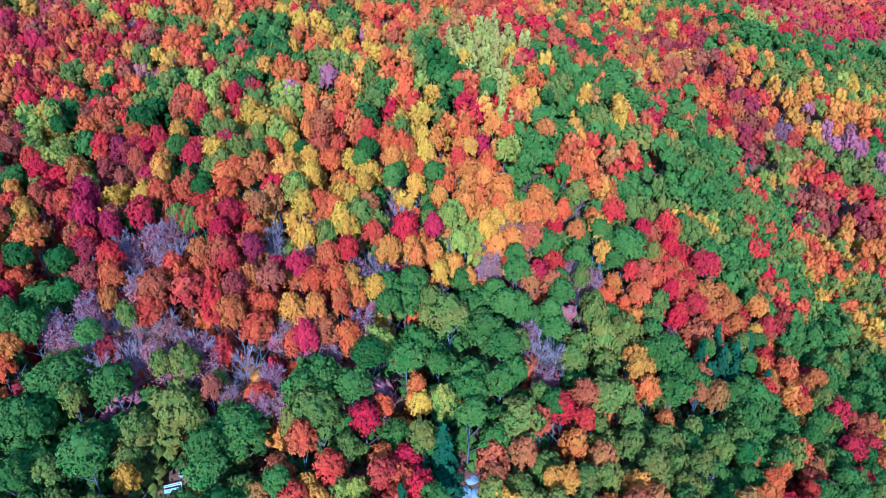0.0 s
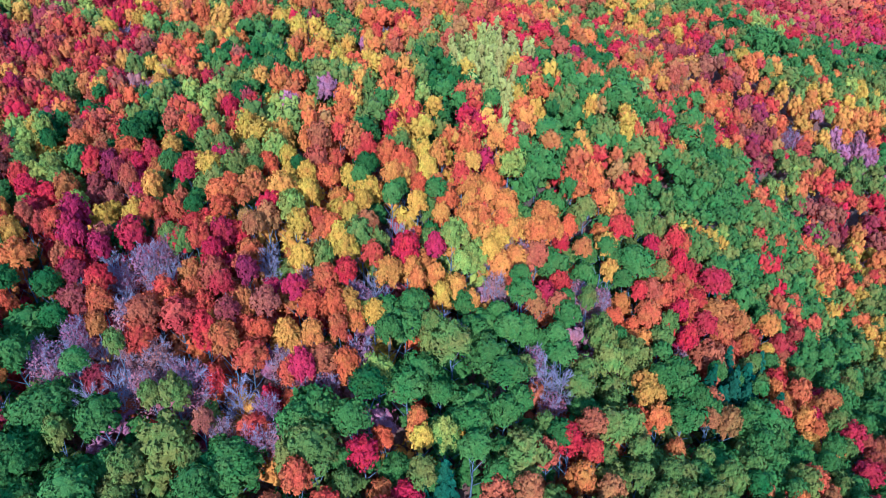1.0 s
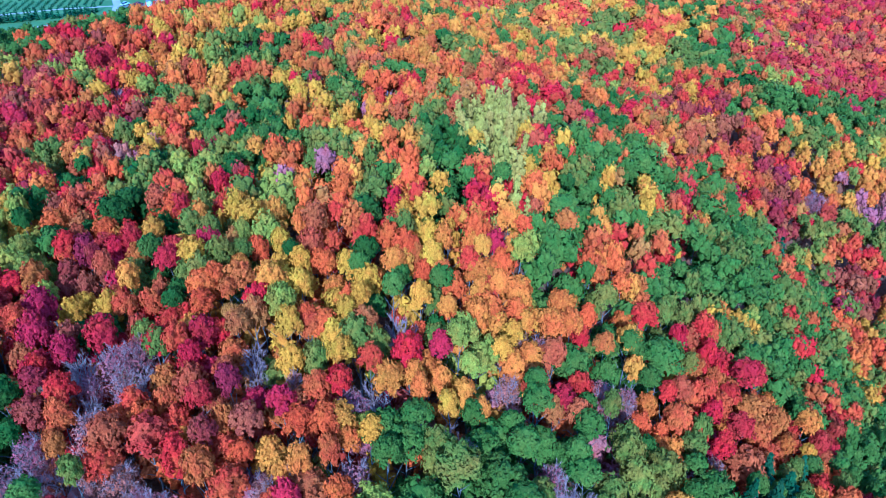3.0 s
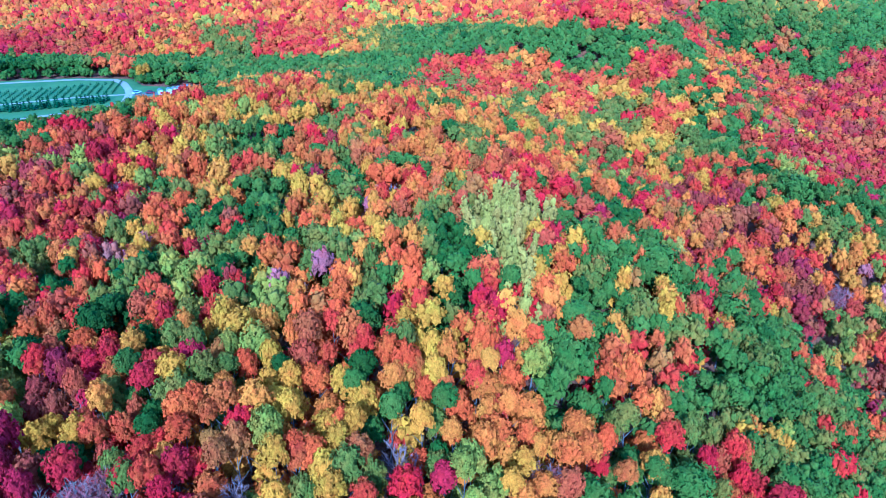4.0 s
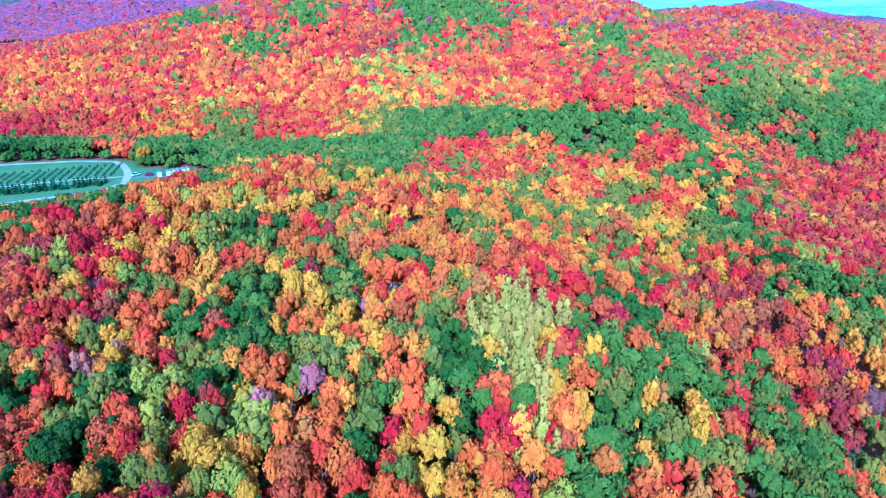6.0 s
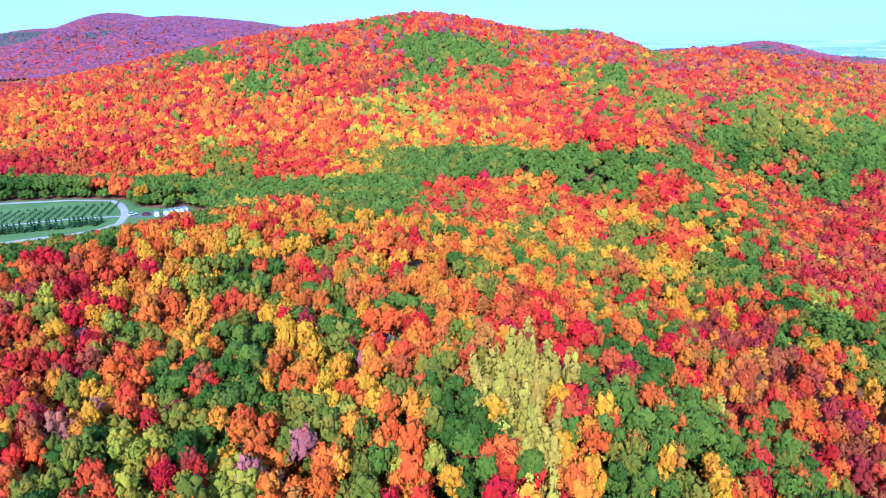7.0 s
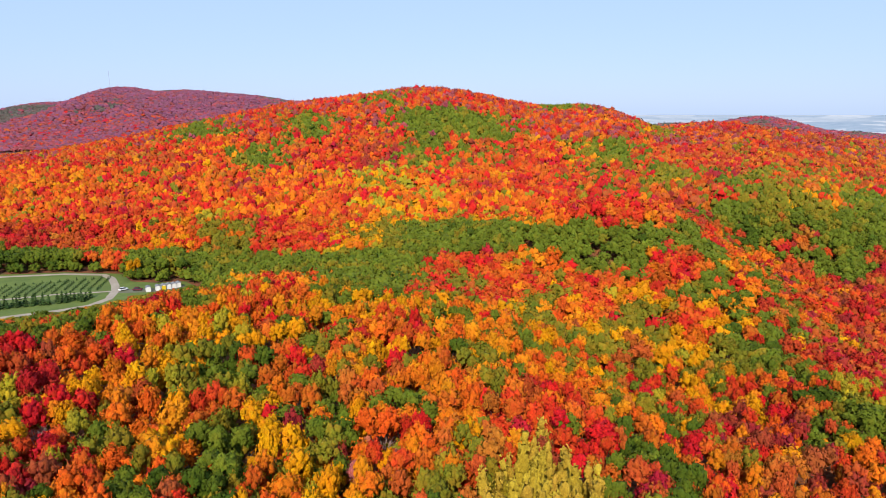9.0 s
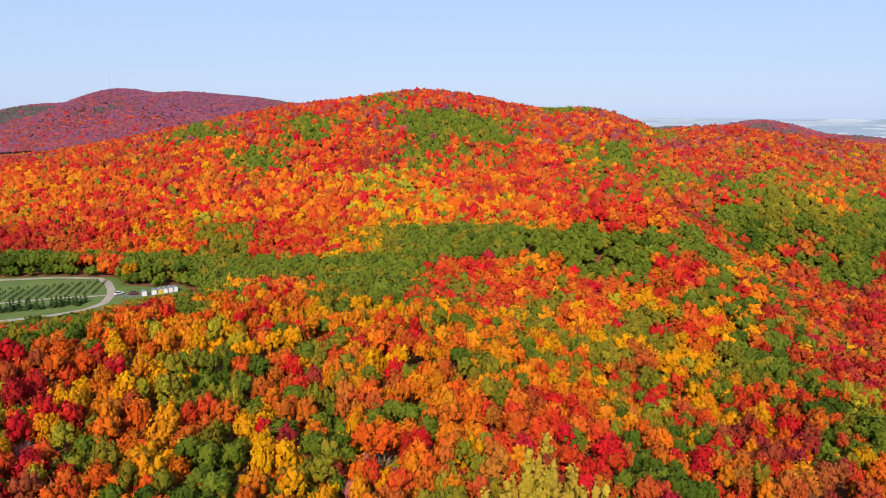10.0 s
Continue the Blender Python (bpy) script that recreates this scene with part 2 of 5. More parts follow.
def mesh_from(name, verts, faces, mats=(), mat_index=None):
    """One mesh from arrays: verts (n, 3), faces (m, k) with equal k."""
    me = bpy.data.meshes.new(name)
    verts, faces = np.asarray(verts, np.float32), np.asarray(faces, np.int32)
    k = faces.shape[1]
    me.vertices.add(len(verts))
    me.vertices.foreach_set("co", verts.ravel())
    me.loops.add(faces.size)
    me.loops.foreach_set("vertex_index", faces.ravel())
    me.polygons.add(len(faces))
    me.polygons.foreach_set("loop_start", np.arange(0, faces.size, k, dtype=np.int32))
    for m in mats:
        me.materials.append(m)
    if mat_index is not None:
        me.polygons.foreach_set("material_index", np.asarray(mat_index, np.int32))
    me.update(calc_edges=True)
    return me


def ground_sheet():
    rings = np.r_[np.linspace(2, 420, 105), 420 * (4850 / 420) ** (np.arange(1, 81) / 80)]
    seg = 240
    ang = np.linspace(0, 2 * math.pi, seg, endpoint=False)
    R, A = np.meshgrid(rings, ang, indexing="ij")
    X, Y = R * np.sin(A), 130 + R * np.cos(A)
    Z = land(X, Y)
    v = np.stack([X, Y, Z], -1).reshape(-1, 3)
    n = len(rings)
    i, j = np.meshgrid(np.arange(n - 1), np.arange(seg), indexing="ij")
    a, b = i * seg + j, i * seg + (j + 1) % seg
    f = np.stack([a, a + seg, b + seg, b], -1).reshape(-1, 4)
    # outer rings take the haze-coloured floor and farmland
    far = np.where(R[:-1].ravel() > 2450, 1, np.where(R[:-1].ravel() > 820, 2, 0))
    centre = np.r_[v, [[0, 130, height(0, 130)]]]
    me = mesh_from("ground", centre, f[:, ::-1], (LITTER, PLAIN, HAZE_LITTER), far)
    me.polygons.foreach_set("use_smooth", np.ones(len(me.polygons), bool))
    bm = bmesh.new()
    bm.from_mesh(me)
    bm.verts.ensure_lookup_table()
    for k in range(seg):
        bm.faces.new((bm.verts[len(v)], bm.verts[(k + 1) % seg], bm.verts[k]))
    bmesh.ops.recalc_face_normals(bm, faces=bm.faces)
    bm.to_mesh(me)
    bm.free()
    return tagged(new("ground", me), "forest floor of brown and red fallen leaves over rolling hills", "ground", kind="structure")


ground_sheet()


# ---- helpers for things ----
def part(name, bm, material, parent, label=""):
    me = bpy.data.meshes.new(name)
    bm.to_mesh(me)
    bm.free()
    me.materials.append(material)
    ob = new(name, me)
    ob.parent = parent
    if label:
        tagged(ob, label)
    return ob


def box(bm, lo, hi, bevel=0.0):
    vs = [bm.verts.new((x, y, z)) for x in (lo[0], hi[0]) for y in (lo[1], hi[1]) for z in (lo[2], hi[2])]
    fs = [bm.faces.new([vs[i] for i in q]) for q in ((0, 1, 3, 2), (4, 6, 7, 5), (0, 4, 5, 1), (2, 3, 7, 6), (0, 2, 6, 4), (1, 5, 7, 3))]
    if bevel:
        bmesh.ops.bevel(bm, geom=list({e for f in fs for e in f.edges}), offset=bevel, segments=2, affect='EDGES')
    return bm


# ---- trees ----
T0 = (1 + 5 ** 0.5) / 2
ICO_V = np.array([(-1, T0, 0), (1, T0, 0), (-1, -T0, 0), (1, -T0, 0), (0, -1, T0), (0, 1, T0), (0, -1, -T0), (0, 1, -T0), (T0, 0, -1), (T0, 0, 1), (-T0, 0, -1), (-T0, 0, 1)]) / np.hypot(1, T0)
ICO_F = np.array([(0, 11, 5), (0, 5, 1), (0, 1, 7), (0, 7, 10), (0, 10, 11), (1, 5, 9), (5, 11, 4), (11, 10, 2), (10, 7, 6), (7, 1, 8), (3, 9, 4), (3, 4, 2), (3, 2, 6), (3, 6, 8), (3, 8, 9), (4, 9, 5), (2, 4, 11), (6, 2, 10), (8, 6, 7), (9, 8, 1)])


def unit(v):
    return v / np.maximum(np.linalg.norm(v, axis=-1, keepdims=True), 1e-9)


def sprays(rng, centres, normals, size, tilt=0.55):
    """Leaf sprays: one pointed blade each, turned roughly along its normal."""
    n = len(centres)
    nrm = unit(normals + rng.normal(0, tilt, (n, 3)))
    u = unit(np.cross(nrm, rng.normal(0, 1, (n, 3))))
    w = np.cross(nrm, u)
    s = size * rng.uniform(0.55, 1.35, (n, 1))
    tip = rng.uniform(-0.12, 0.3, (n, 1)) * s
    v = np.stack([centres + u * s * 0.75 - nrm * tip, centres - u * s * 0.45 + w * s * 0.55, centres - u * s * 0.45 - w * s * 0.55 - nrm * tip * 0.5], 1).reshape(-1, 3)
    soft = unit(unit(normals) + 0.8 * nrm)          # a spray of many small leaves takes light like the crown's surface
    return v, np.arange(3 * n).reshape(-1, 3), np.repeat(soft, 3, 0)


OCT_V = np.array([(1, 0, 0), (0, 1, 0), (-1, 0, 0), (0, -1, 0), (0, 0, 1), (0, 0, -1)], float)
OCT_F = np.array([(0, 1, 4), (1, 2, 4), (2, 3, 4), (3, 0, 4), (1, 0, 5), (2, 1, 5), (3, 2, 5), (0, 3, 5)])


def lumps(rng, centres, radii, jitter=0.16, coarse=False):
    """Small uneven leaf masses that close the crown inside."""
    base, sides = (OCT_V * 1.15, OCT_F) if coarse else (ICO_V, ICO_F)
    vs, fs, ns = [], [], []
    for i, (c, r) in enumerate(zip(centres, radii)):
        q = Matrix.Rotation(rng.uniform(0, 6.28), 3, Vector(rng.normal(0, 1, 3)).normalized())
        v = (base @ np.array(q)) * (1 + rng.uniform(-jitter, jitter, (len(base), 1))) * r + c
        vs.append(v)
        ns.append(unit(v - c))
        tri = v[sides]
        up = np.cross(tri[:, 1] - tri[:, 0], tri[:, 2] - tri[:, 0])
        fs.append(sides[unit(up)[:, 2] > -0.6] + len(base) * i)
    return np.concatenate(vs), np.concatenate(fs), np.concatenate(ns)


def together(*pieces):
    """Pieces (verts, faces) or (verts, faces, normals) as one."""
    fs, at = [], 0
    for p in pieces:
        fs.append(p[1] + at)
        at += len(p[0])
    rest = [np.concatenate([p[2] for p in pieces])] if len(pieces[0]) > 2 else []
    return (np.concatenate([p[0] for p in pieces]), np.concatenate(fs), *rest)


def crown_shape(rng, form, lobes, per_lobe, spray, coarse=False):
    """A crown of unit width (radius 1), its foot at z = 0: lobes on the ends of limbs, leaf sprays on the lobes."""
    if form == "narrow":
        t = rng.uniform(0.05, 1, lobes)
        rad = 0.8 * np.sin(np.clip(0.25 + t * 0.85, 0, 1) * math.pi) ** 0.8 * rng.uniform(0.3, 0.85, lobes)
        az = np.arange(lobes) * 2.4 + rng.uniform(-0.5, 0.5, lobes)
        c = np.stack([rad * np.cos(az), rad * np.sin(az), 0.25 + t * 2.4], -1)
        c[-1] = (0, 0, 2.75)
        r = rng.uniform(0.4, 0.56, lobes) * (1.15 - 0.5 * t)
    else:
        k = np.arange(lobes) + 0.5
        up = 1 - 1.55 * k / lobes
        lift, deep = (0.85, 0.72) if form == "round" else (0.8, 0.58)
        az = k * 2.39996 + rng.uniform(-0.35, 0.35, lobes)
        ring = np.sqrt(np.maximum(0, 1 - up ** 2))
        reach = rng.uniform(0.55, 0.8, lobes)
        c = np.stack([ring * np.cos(az) * reach, ring * np.sin(az) * reach, lift + up * deep * rng.uniform(0.8, 1.1, lobes)], -1)
        r = rng.uniform(0.62, 1.2, lobes) * 1.45 / math.sqrt(lobes)
    pts, nrm = [], []
    middle = np.array([0, 0, c[:, 2].mean() - 0.3])
    for ci, ri in zip(c, r):
        out = unit(ci - middle)
        d = unit(rng.normal(0, 1, (per_lobe, 3)) + out * 0.8)
        d[:, 2] = np.where(d[:, 2] < -0.45, -d[:, 2], d[:, 2])
        # each lobe breaks up into a handful of twig ends that jut out unevenly
        ends = unit(rng.normal(0, 1, (7, 3)) + out * 0.7)
        near = ends[np.argmax(d @ ends.T, 1)]
        jut = np.maximum(0, (d * near).sum(1, keepdims=True)) ** 3
        shell = (0.72 + 0.5 * jut) * rng.uniform(0.85, 1.16, (per_lobe, 1))
        pts.append(ci + d * ri * shell * np.array([1, 1, 0.85]))
        nrm.append(unit(d + 0.7 * near))
    core = lumps(rng, np.r_[c, [[0, 0, c[:, 2].mean()]]], np.r_[r * (0.8 if coarse else 0.66), [0.62]], 0.25, coarse)
    pts = np.concatenate(pts)
    nrm = unit(0.8 * np.concatenate(nrm) + 1.1 * unit(pts - middle))
    return together(sprays(rng, pts, nrm, spray, 0.6), core)


def conifer_shape(rng, tiers, per_tier, spray):
    pts, nrm = [], []
    for i in range(tiers):
        t = i / (tiers - 1)
        z, R = 0.15 + 2.75 * t, 0.95 * (1 - t) ** 0.85 + 0.06
        n = max(6, int(per_tier * (1 - 0.75 * t)))
        boughs = max(5, int(9 * (1 - 0.5 * t)))
        az = rng.integers(0, boughs, n) * (6.283 / boughs) + rng.normal(0, 0.13, n) + i * 0.7
        d = R * np.sqrt(rng.uniform(0.05, 1, n)) * rng.uniform(0.85, 1.12, n)
        pts.append(np.stack([d * np.cos(az), d * np.sin(az), z - 0.28 * d + rng.normal(0, 0.035, n)], -1))
        nrm.append(np.stack([0.5 * np.cos(az), 0.5 * np.sin(az), np.ones(n)], -1))
    k = tiers * 2 // 3
    zc = np.linspace(0.2, 2.6, k)
    core = lumps(rng, np.stack([zc * 0, zc * 0, zc], -1), 0.5 * (1 - zc / 3.1) + 0.03, 0.3)
    return together(sprays(rng, np.concatenate(pts), np.concatenate(nrm), spray, 0.35), core)


def rod(p, q, r0, r1, sides=5):
    p, q = np.asarray(p, float), np.asarray(q, float)
    d = unit(q - p)
    u = unit(np.cross(d, (0.31, 0.87, 0.39)))
    w = np.cross(d, u)
    a = np.arange(sides) * 2 * math.pi / sides
    ring = np.cos(a)[:, None] * u + np.sin(a)[:, None] * w
    v = np.concatenate([p + ring * r0, q + ring * r1])
    k = np.arange(sides)
    n = (k + 1) % sides
    f = np.concatenate([np.stack([k, n, n + sides], -1), np.stack([k, n + sides, k + sides], -1)])
    return v, f


def trunk_shape(rng, crown_base, top, limbs=5, girth=0.14):
    """Tapered, slightly crooked trunk with limbs that rise into the crown. Heights in metres."""
    bits, p, r = [], np.zeros(3), girth * 1.35
    p[2] = -0.6
    joints = [p]
    for i in range(4):
        q = np.array([rng.normal(0, 0.09), rng.normal(0, 0.09), (top * 0.82) * (i + 1) / 4])
        r1 = girth * (1 - 0.2 * (i + 1))
        bits.append(rod(p, q, r, r1, 6))
        p, r = q, r1
        joints.append(q)
    for i in range(limbs):
        z = crown_base * 0.75 + (top * 0.7 - crown_base * 0.75) * i / limbs
        az = i * 2.4 + rng.uniform(-0.4, 0.4)
        reach = (top - z) * rng.uniform(0.25, 0.38)
        bits.append(rod((0, 0, z), (reach * math.cos(az), reach * math.sin(az), z + reach * 1.15), girth * 0.45, girth * 0.12, 4))
    return together(*bits)


def bare_shape(rng, limbs=14, branches=9, fine=11):
    """A leafless tree of unit crown radius: limbs, branches and twigs."""
    bits = [rod((0, 0, -0.3), (0.04, 0.02, 1.2), 0.042, 0.032, 6), rod((0.04, 0.02, 1.2), (0, 0, 2.7), 0.032, 0.009, 5)]
    for i in range(limbs):
        z = 0.7 + 1.6 * i / limbs
        az = i * 2.4 + rng.uniform(-0.4, 0.4)
        L = rng.uniform(0.75, 1.05) * (1.15 - 0.4 * i / limbs)
        d = unit(np.array([math.cos(az), math.sin(az), rng.uniform(0.75, 1.3)]))
        a, b = np.array([0, 0, z]), np.array([0, 0, z]) + d * L
        bits.append(rod(a, b, 0.017, 0.007, 4))
        for j in range(branches):
            s = a + (b - a) * rng.uniform(0.25, 1.0)
            e = unit(d + rng.normal(0, 0.5, 3) + np.array([0, 0, 0.25]))
            t = s + e * L * rng.uniform(0.28, 0.5)
            bits.append(rod(s, t, 0.007, 0.004, 3))
            for k in range(fine):
                g = s + (t - s) * rng.uniform(0.2, 1.0)
                h = unit(e + rng.normal(0, 0.5, 3))
                w = unit(np.cross(h, rng.normal(0, 1, 3))) * 0.007
                q = g + h * L * rng.uniform(0.16, 0.34)
                bits.append((np.array([g - w, g + w, q]), np.array([[0, 1, 2]])))
    return together(*bits)


def thin_leaves(rng):
    """The few leaves left on a tree that is nearly bare, in unit crown radius."""
    d = unit(rng.normal(0, 1, (1400, 3)) + np.array([0, 0, 0.3]))
    c = d * rng.uniform(0.5, 1.0, (1400, 1)) * np.array([1.0, 1.0, 1.15]) + np.array([0, 0, 1.75])
    return sprays(rng, c, d, 0.075, 0.8)


def soft_normals(me, normals):
    me.polygons.foreach_set("use_smooth", np.ones(len(me.polygons), bool))
    me.normals_split_custom_set_from_vertices(np.asarray(normals, np.float32))


def single_mesh(name, vf, mat):
    me = mesh_from(name, vf[0], vf[1], (mat,))
    if len(vf) > 2:
        soft_normals(me, vf[2])
    att = me.attributes.new("single", 'FLOAT', 'POINT')
    att.data.foreach_set("value", np.ones(len(me.vertices), np.float32))
    return me


FORM = {"green": "broad", "dark": "broad", "olive": "round", "pine": "conifer", "lime": "round", "yellow": "round", "tan": "narrow",
        "orange": "round", "red": "round", "crimson": "round", "maroon": "round", "russet": "round"}
WORDS = {
    "green": ("oak_tree", "broad green-leaved oak on the wooded slope", "green oaks"),
    "dark": ("broadleaf_tree", "dense dark green tree among autumn maples", "dark green trees"),
    "olive": ("olive_maple", "olive-green maple starting to turn brown and gold", "olive maples"),
    "pine": ("pine_tree", "blue-green conifer with drooping tiered boughs", "conifers"),
    "lime": ("lime_maple", "bright yellow-green maple among orange trees", "lime maples"),
    "yellow": ("yellow_maple", "golden yellow autumn maple in full leaf", "yellow maples"),
    "tan": ("aspen_tree", "slender pale khaki-yellow aspen in a close stand", "khaki aspens"),
    "orange": ("orange_maple", "bright orange autumn maple in full leaf", "orange maples"),
    "red": ("scarlet_maple", "scarlet red autumn maple in full leaf", "scarlet maples"),
    "crimson": ("crimson_maple", "deep crimson pink autumn maple in full leaf", "crimson maples"),
    "maroon": ("maroon_maple", "dark maroon purple-leaved tree on the slope", "maroon trees"),
    "russet": ("russet_maple", "russet brown-orange maple with thinning leaves", "russet maples"),
    "thin": ("half_bare_tree", "half-bare grey-mauve tree with few pinkish leaves", "half-bare trees"),
    "bare": ("bare_tree", "leafless grey-mauve tree with fine bare twigs", "bare trees"),
}
CROWNS = {}
shape_rng = np.random.default_rng(11)
for form, lobes, per, spray in (("round", 23, 42, 0.134), ("broad", 30, 43, 0.121), ("narrow", 16, 54, 0.146)):
    CROWNS[form] = [crown_shape(shape_rng, form, lobes, per, spray) for _ in range(4)]
    CROWNS[form + "_far"] = [crown_shape(shape_rng, form, 14, 34, 0.165) for _ in range(4)]
CROWNS["grand"] = [crown_shape(shape_rng, "broad", 44, 92, 0.082) for _ in range(3)]
CROWNS["conifer"] = [conifer_shape(shape_rng, 15, 130, 0.17) for _ in range(2)]
CROWNS["conifer_far"] = [conifer_shape(shape_rng, 9, 50, 0.28) for _ in range(2)]
CROWN_MESH = {k: [single_mesh("crown", s, LEAF[k]) for s in CROWNS[f]] for k, f in FORM.items()}
GRAND_MESH = {k: [single_mesh("crown", s, LEAF[k]) for s in CROWNS["grand"]] for k in ("green", "dark", "olive")}
THIN_MESH = [single_mesh("leaves", thin_leaves(shape_rng), LEAF["thin"]) for _ in range(3)]
FAR_MESH = {k: [single_mesh("crown", s, LEAF[k]) for s in CROWNS[f + "_far"]] for k, f in FORM.items()}
TRUNK_MESH = [single_mesh("trunk", trunk_shape(shape_rng, 3.2, 8.5), BARK) for _ in range(4)]
BARE_MESH = [single_mesh("bare_crown", bare_shape(shape_rng), TWIG) for _ in range(3)]


def crown_size(form, r, rng, vary=1.0):
    """The scale of a crown's height, and its foot over the ground, for a crown of radius r."""
    if form == "conifer":
        return rng.uniform(3.0, 3.6), 0.9
    if form == "narrow":
        return rng.uniform(2.5, 3.0), 1.4
    tall = (r * 0.85 + 1.05) * rng.uniform(0.85, 1.25) * (1.0 if form == "round" else 0.88)
    return tall, max(0.5, 8.9 + 0.2 * r - 1.75 * tall + vary * rng.uniform(-2.2, 2.0))


def plant(kind, x, y, wide, rng):
    """One tree as a thing of its own: wide is the crown's width, in metres."""
    name, label, group = WORDS[kind]
    r = wide * 0.45
    tree = new(name)
    tree.empty_display_size = 0.5
    tree.matrix_basis = pose(x, y, height(x, y), rng.uniform(-3, 3), rng.uniform(-3, 3), rng.uniform(0, 360))
    tagged(tree, label, "tree", group)
    if kind in ("bare", "thin"):
        size = (r * 1.12, r * 1.12, r * 0.5 + 1.9)
        ob = new("bare_crown", BARE_MESH[rng.integers(3)])
        ob.parent, ob.scale = tree, size
        if kind == "thin":
            ob = new("leaves", THIN_MESH[rng.integers(3)])
            ob.parent, ob.scale = tree, size
        return tree
    form = FORM[kind]
    tall, foot = crown_size(form, r, rng)
    meshes = (CROWN_MESH if y < 95 else FAR_MESH)[kind]
    if r > 3.3 and y < 95 and kind in GRAND_MESH:
        meshes = GRAND_MESH[kind]
    ob = new("crown", meshes[rng.integers(len(meshes))])
    ob.parent = tree
    ob.location, ob.scale = (0, 0, foot), (r * rng.uniform(0.95, 1.08), r * rng.uniform(0.95, 1.08), tall)
    ob = new("trunk", TRUNK_MESH[rng.integers(4)])
    ob.parent = tree
    k = 0.7 + 0.12 * r
    ob.scale = (k, k, (foot + tall) / 8.5)
    return tree


# noted trees: x, y, crown width
RED_TREES_NEAR = [
    (-6.3, 48.9, 3.4), (-8.5, 52.1, 3.5), (-21.0, 59.9, 4.4), (-26.1, 61.3, 3.8), (44.5, 65.3, 4.2), (-39.3, 67.4, 3.9), (-51.8, 70.0, 4.6), (-14.9, 70.7, 3.7),
    (-10.2, 75.2, 3.4), (-6.2, 76.7, 4.2), (50.3, 78.4, 4.6), (48.1, 81.3, 4.6), (-26.6, 84.2, 4.2), (16.1, 85.8, 3.1), (30.5, 87.6, 3.4), (37.4, 89.1, 6.3),
    (2.4, 91.3, 3.9), (-42.9, 93.2, 3.4), (31.2, 93.3, 3.7), (-17.9, 96.0, 3.1), (-13.1, 96.4, 2.8), (22.9, 100.8, 4.0), (-10.7, 101.3, 3.6), (0.7, 103.1, 4.3),
    (-35.5, 106.6, 3.3), (29.8, 112.6, 4.0), (-65.8, 122.8, 3.8), (-66.5, 132.0, 5.6), (-17.2, 141.6, 2.9), (-58.9, 144.0, 4.5), (-41.6, 144.9, 3.5), (13.9, 145.3, 4.3),
]
RED_TREES_FARTHER = [
    (-65.2, 145.7, 5.4), (-65.9, 150.0, 5.0), (-14.7, 154.1, 3.1), (-0.5, 154.5, 4.9), (47.1, 155.3, 5.2), (52.8, 155.4, 4.7), (56.3, 155.5, 6.2), (15.1, 160.9, 6.6),
    (-69.8, 163.2, 4.7), (-51.0, 164.3, 4.2), (65.8, 169.7, 6.9), (-32.7, 172.7, 3.2), (-80.9, 175.2, 4.7), (77.6, 176.0, 6.3), (-41.5, 176.9, 4.4), (30.5, 177.0, 3.2),
    (7.4, 178.9, 4.7), (40.1, 179.8, 4.5), (22.2, 180.1, 4.5), (63.6, 180.9, 5.5), (36.3, 181.6, 4.7), (11.4, 181.7, 4.8), (-45.5, 185.3, 6.2), (-7.5, 185.3, 4.1),
    (-73.6, 185.4, 3.6), (-94.4, 186.3, 6.5), (47.8, 186.9, 6.0), (-31.3, 187.0, 4.6), (41.9, 192.2, 4.2), (68.3, 192.7, 5.2), (-6.9, 200.5, 4.0), (-97.4, 205.3, 5.7),
]
RED_TREES_BEYOND = [
    (63.9, 212.7, 5.7), (-55.7, 213.1, 4.5), (-23.5, 216.3, 3.7), (-60.8, 218.4, 6.3), (72.2, 224.3, 7.0), (-91.6, 225.7, 5.4), (38.1, 230.1, 4.8), (-89.1, 232.7, 5.1),
    (61.1, 235.4, 5.7), (67.2, 237.0, 5.8), (36.8, 244.7, 4.5), (27.9, 251.8, 4.3), (-135.5, 274.3, 6.6), (81.7, 277.8, 6.9), (67.4, 278.3, 8.0), (58.5, 289.1, 9.0),
    (22.4, 293.3, 5.4), (66.9, 293.6, 5.2), (94.9, 294.6, 7.5), (88.5, 299.7, 7.9), (39.4, 300.2, 5.6), (61.7, 319.7, 8.7), (55.8, 320.8, 7.8), (70.5, 329.8, 8.5),
    (120.0, 331.6, 8.7),
]
GREEN_TREES_NEAR = [
    (-33.2, 44.5, 6.0), (-39.2, 44.8, 6.3), (-35.5, 47.9, 8.7), (-41.2, 48.3, 8.3), (-20.8, 49.0, 8.7), (-5.4, 51.8, 4.7), (-33.4, 52.6, 5.6), (-40.1, 53.9, 9.8),
    (-13.8, 55.5, 7.1), (5.4, 56.1, 4.9), (1.7, 59.4, 6.8), (-4.9, 59.4, 5.5), (6.1, 62.4, 5.1), (-3.9, 62.8, 6.3), (-47.0, 64.1, 7.9), (38.5, 64.4, 7.1),
    (31.5, 64.5, 7.6), (3.6, 65.3, 6.5), (27.6, 67.5, 6.0), (-5.1, 69.9, 5.0), (2.6, 71.3, 5.4), (27.1, 72.3, 6.9), (39.6, 72.7, 7.5), (13.5, 73.9, 4.3),
    (7.8, 74.0, 4.6), (11.9, 83.0, 5.7), (-9.2, 86.2, 3.4), (57.6, 87.0, 9.1), (24.0, 88.3, 7.5), (66.0, 88.6, 9.7), (-38.5, 88.8, 3.7), (-8.4, 89.4, 2.8),
]
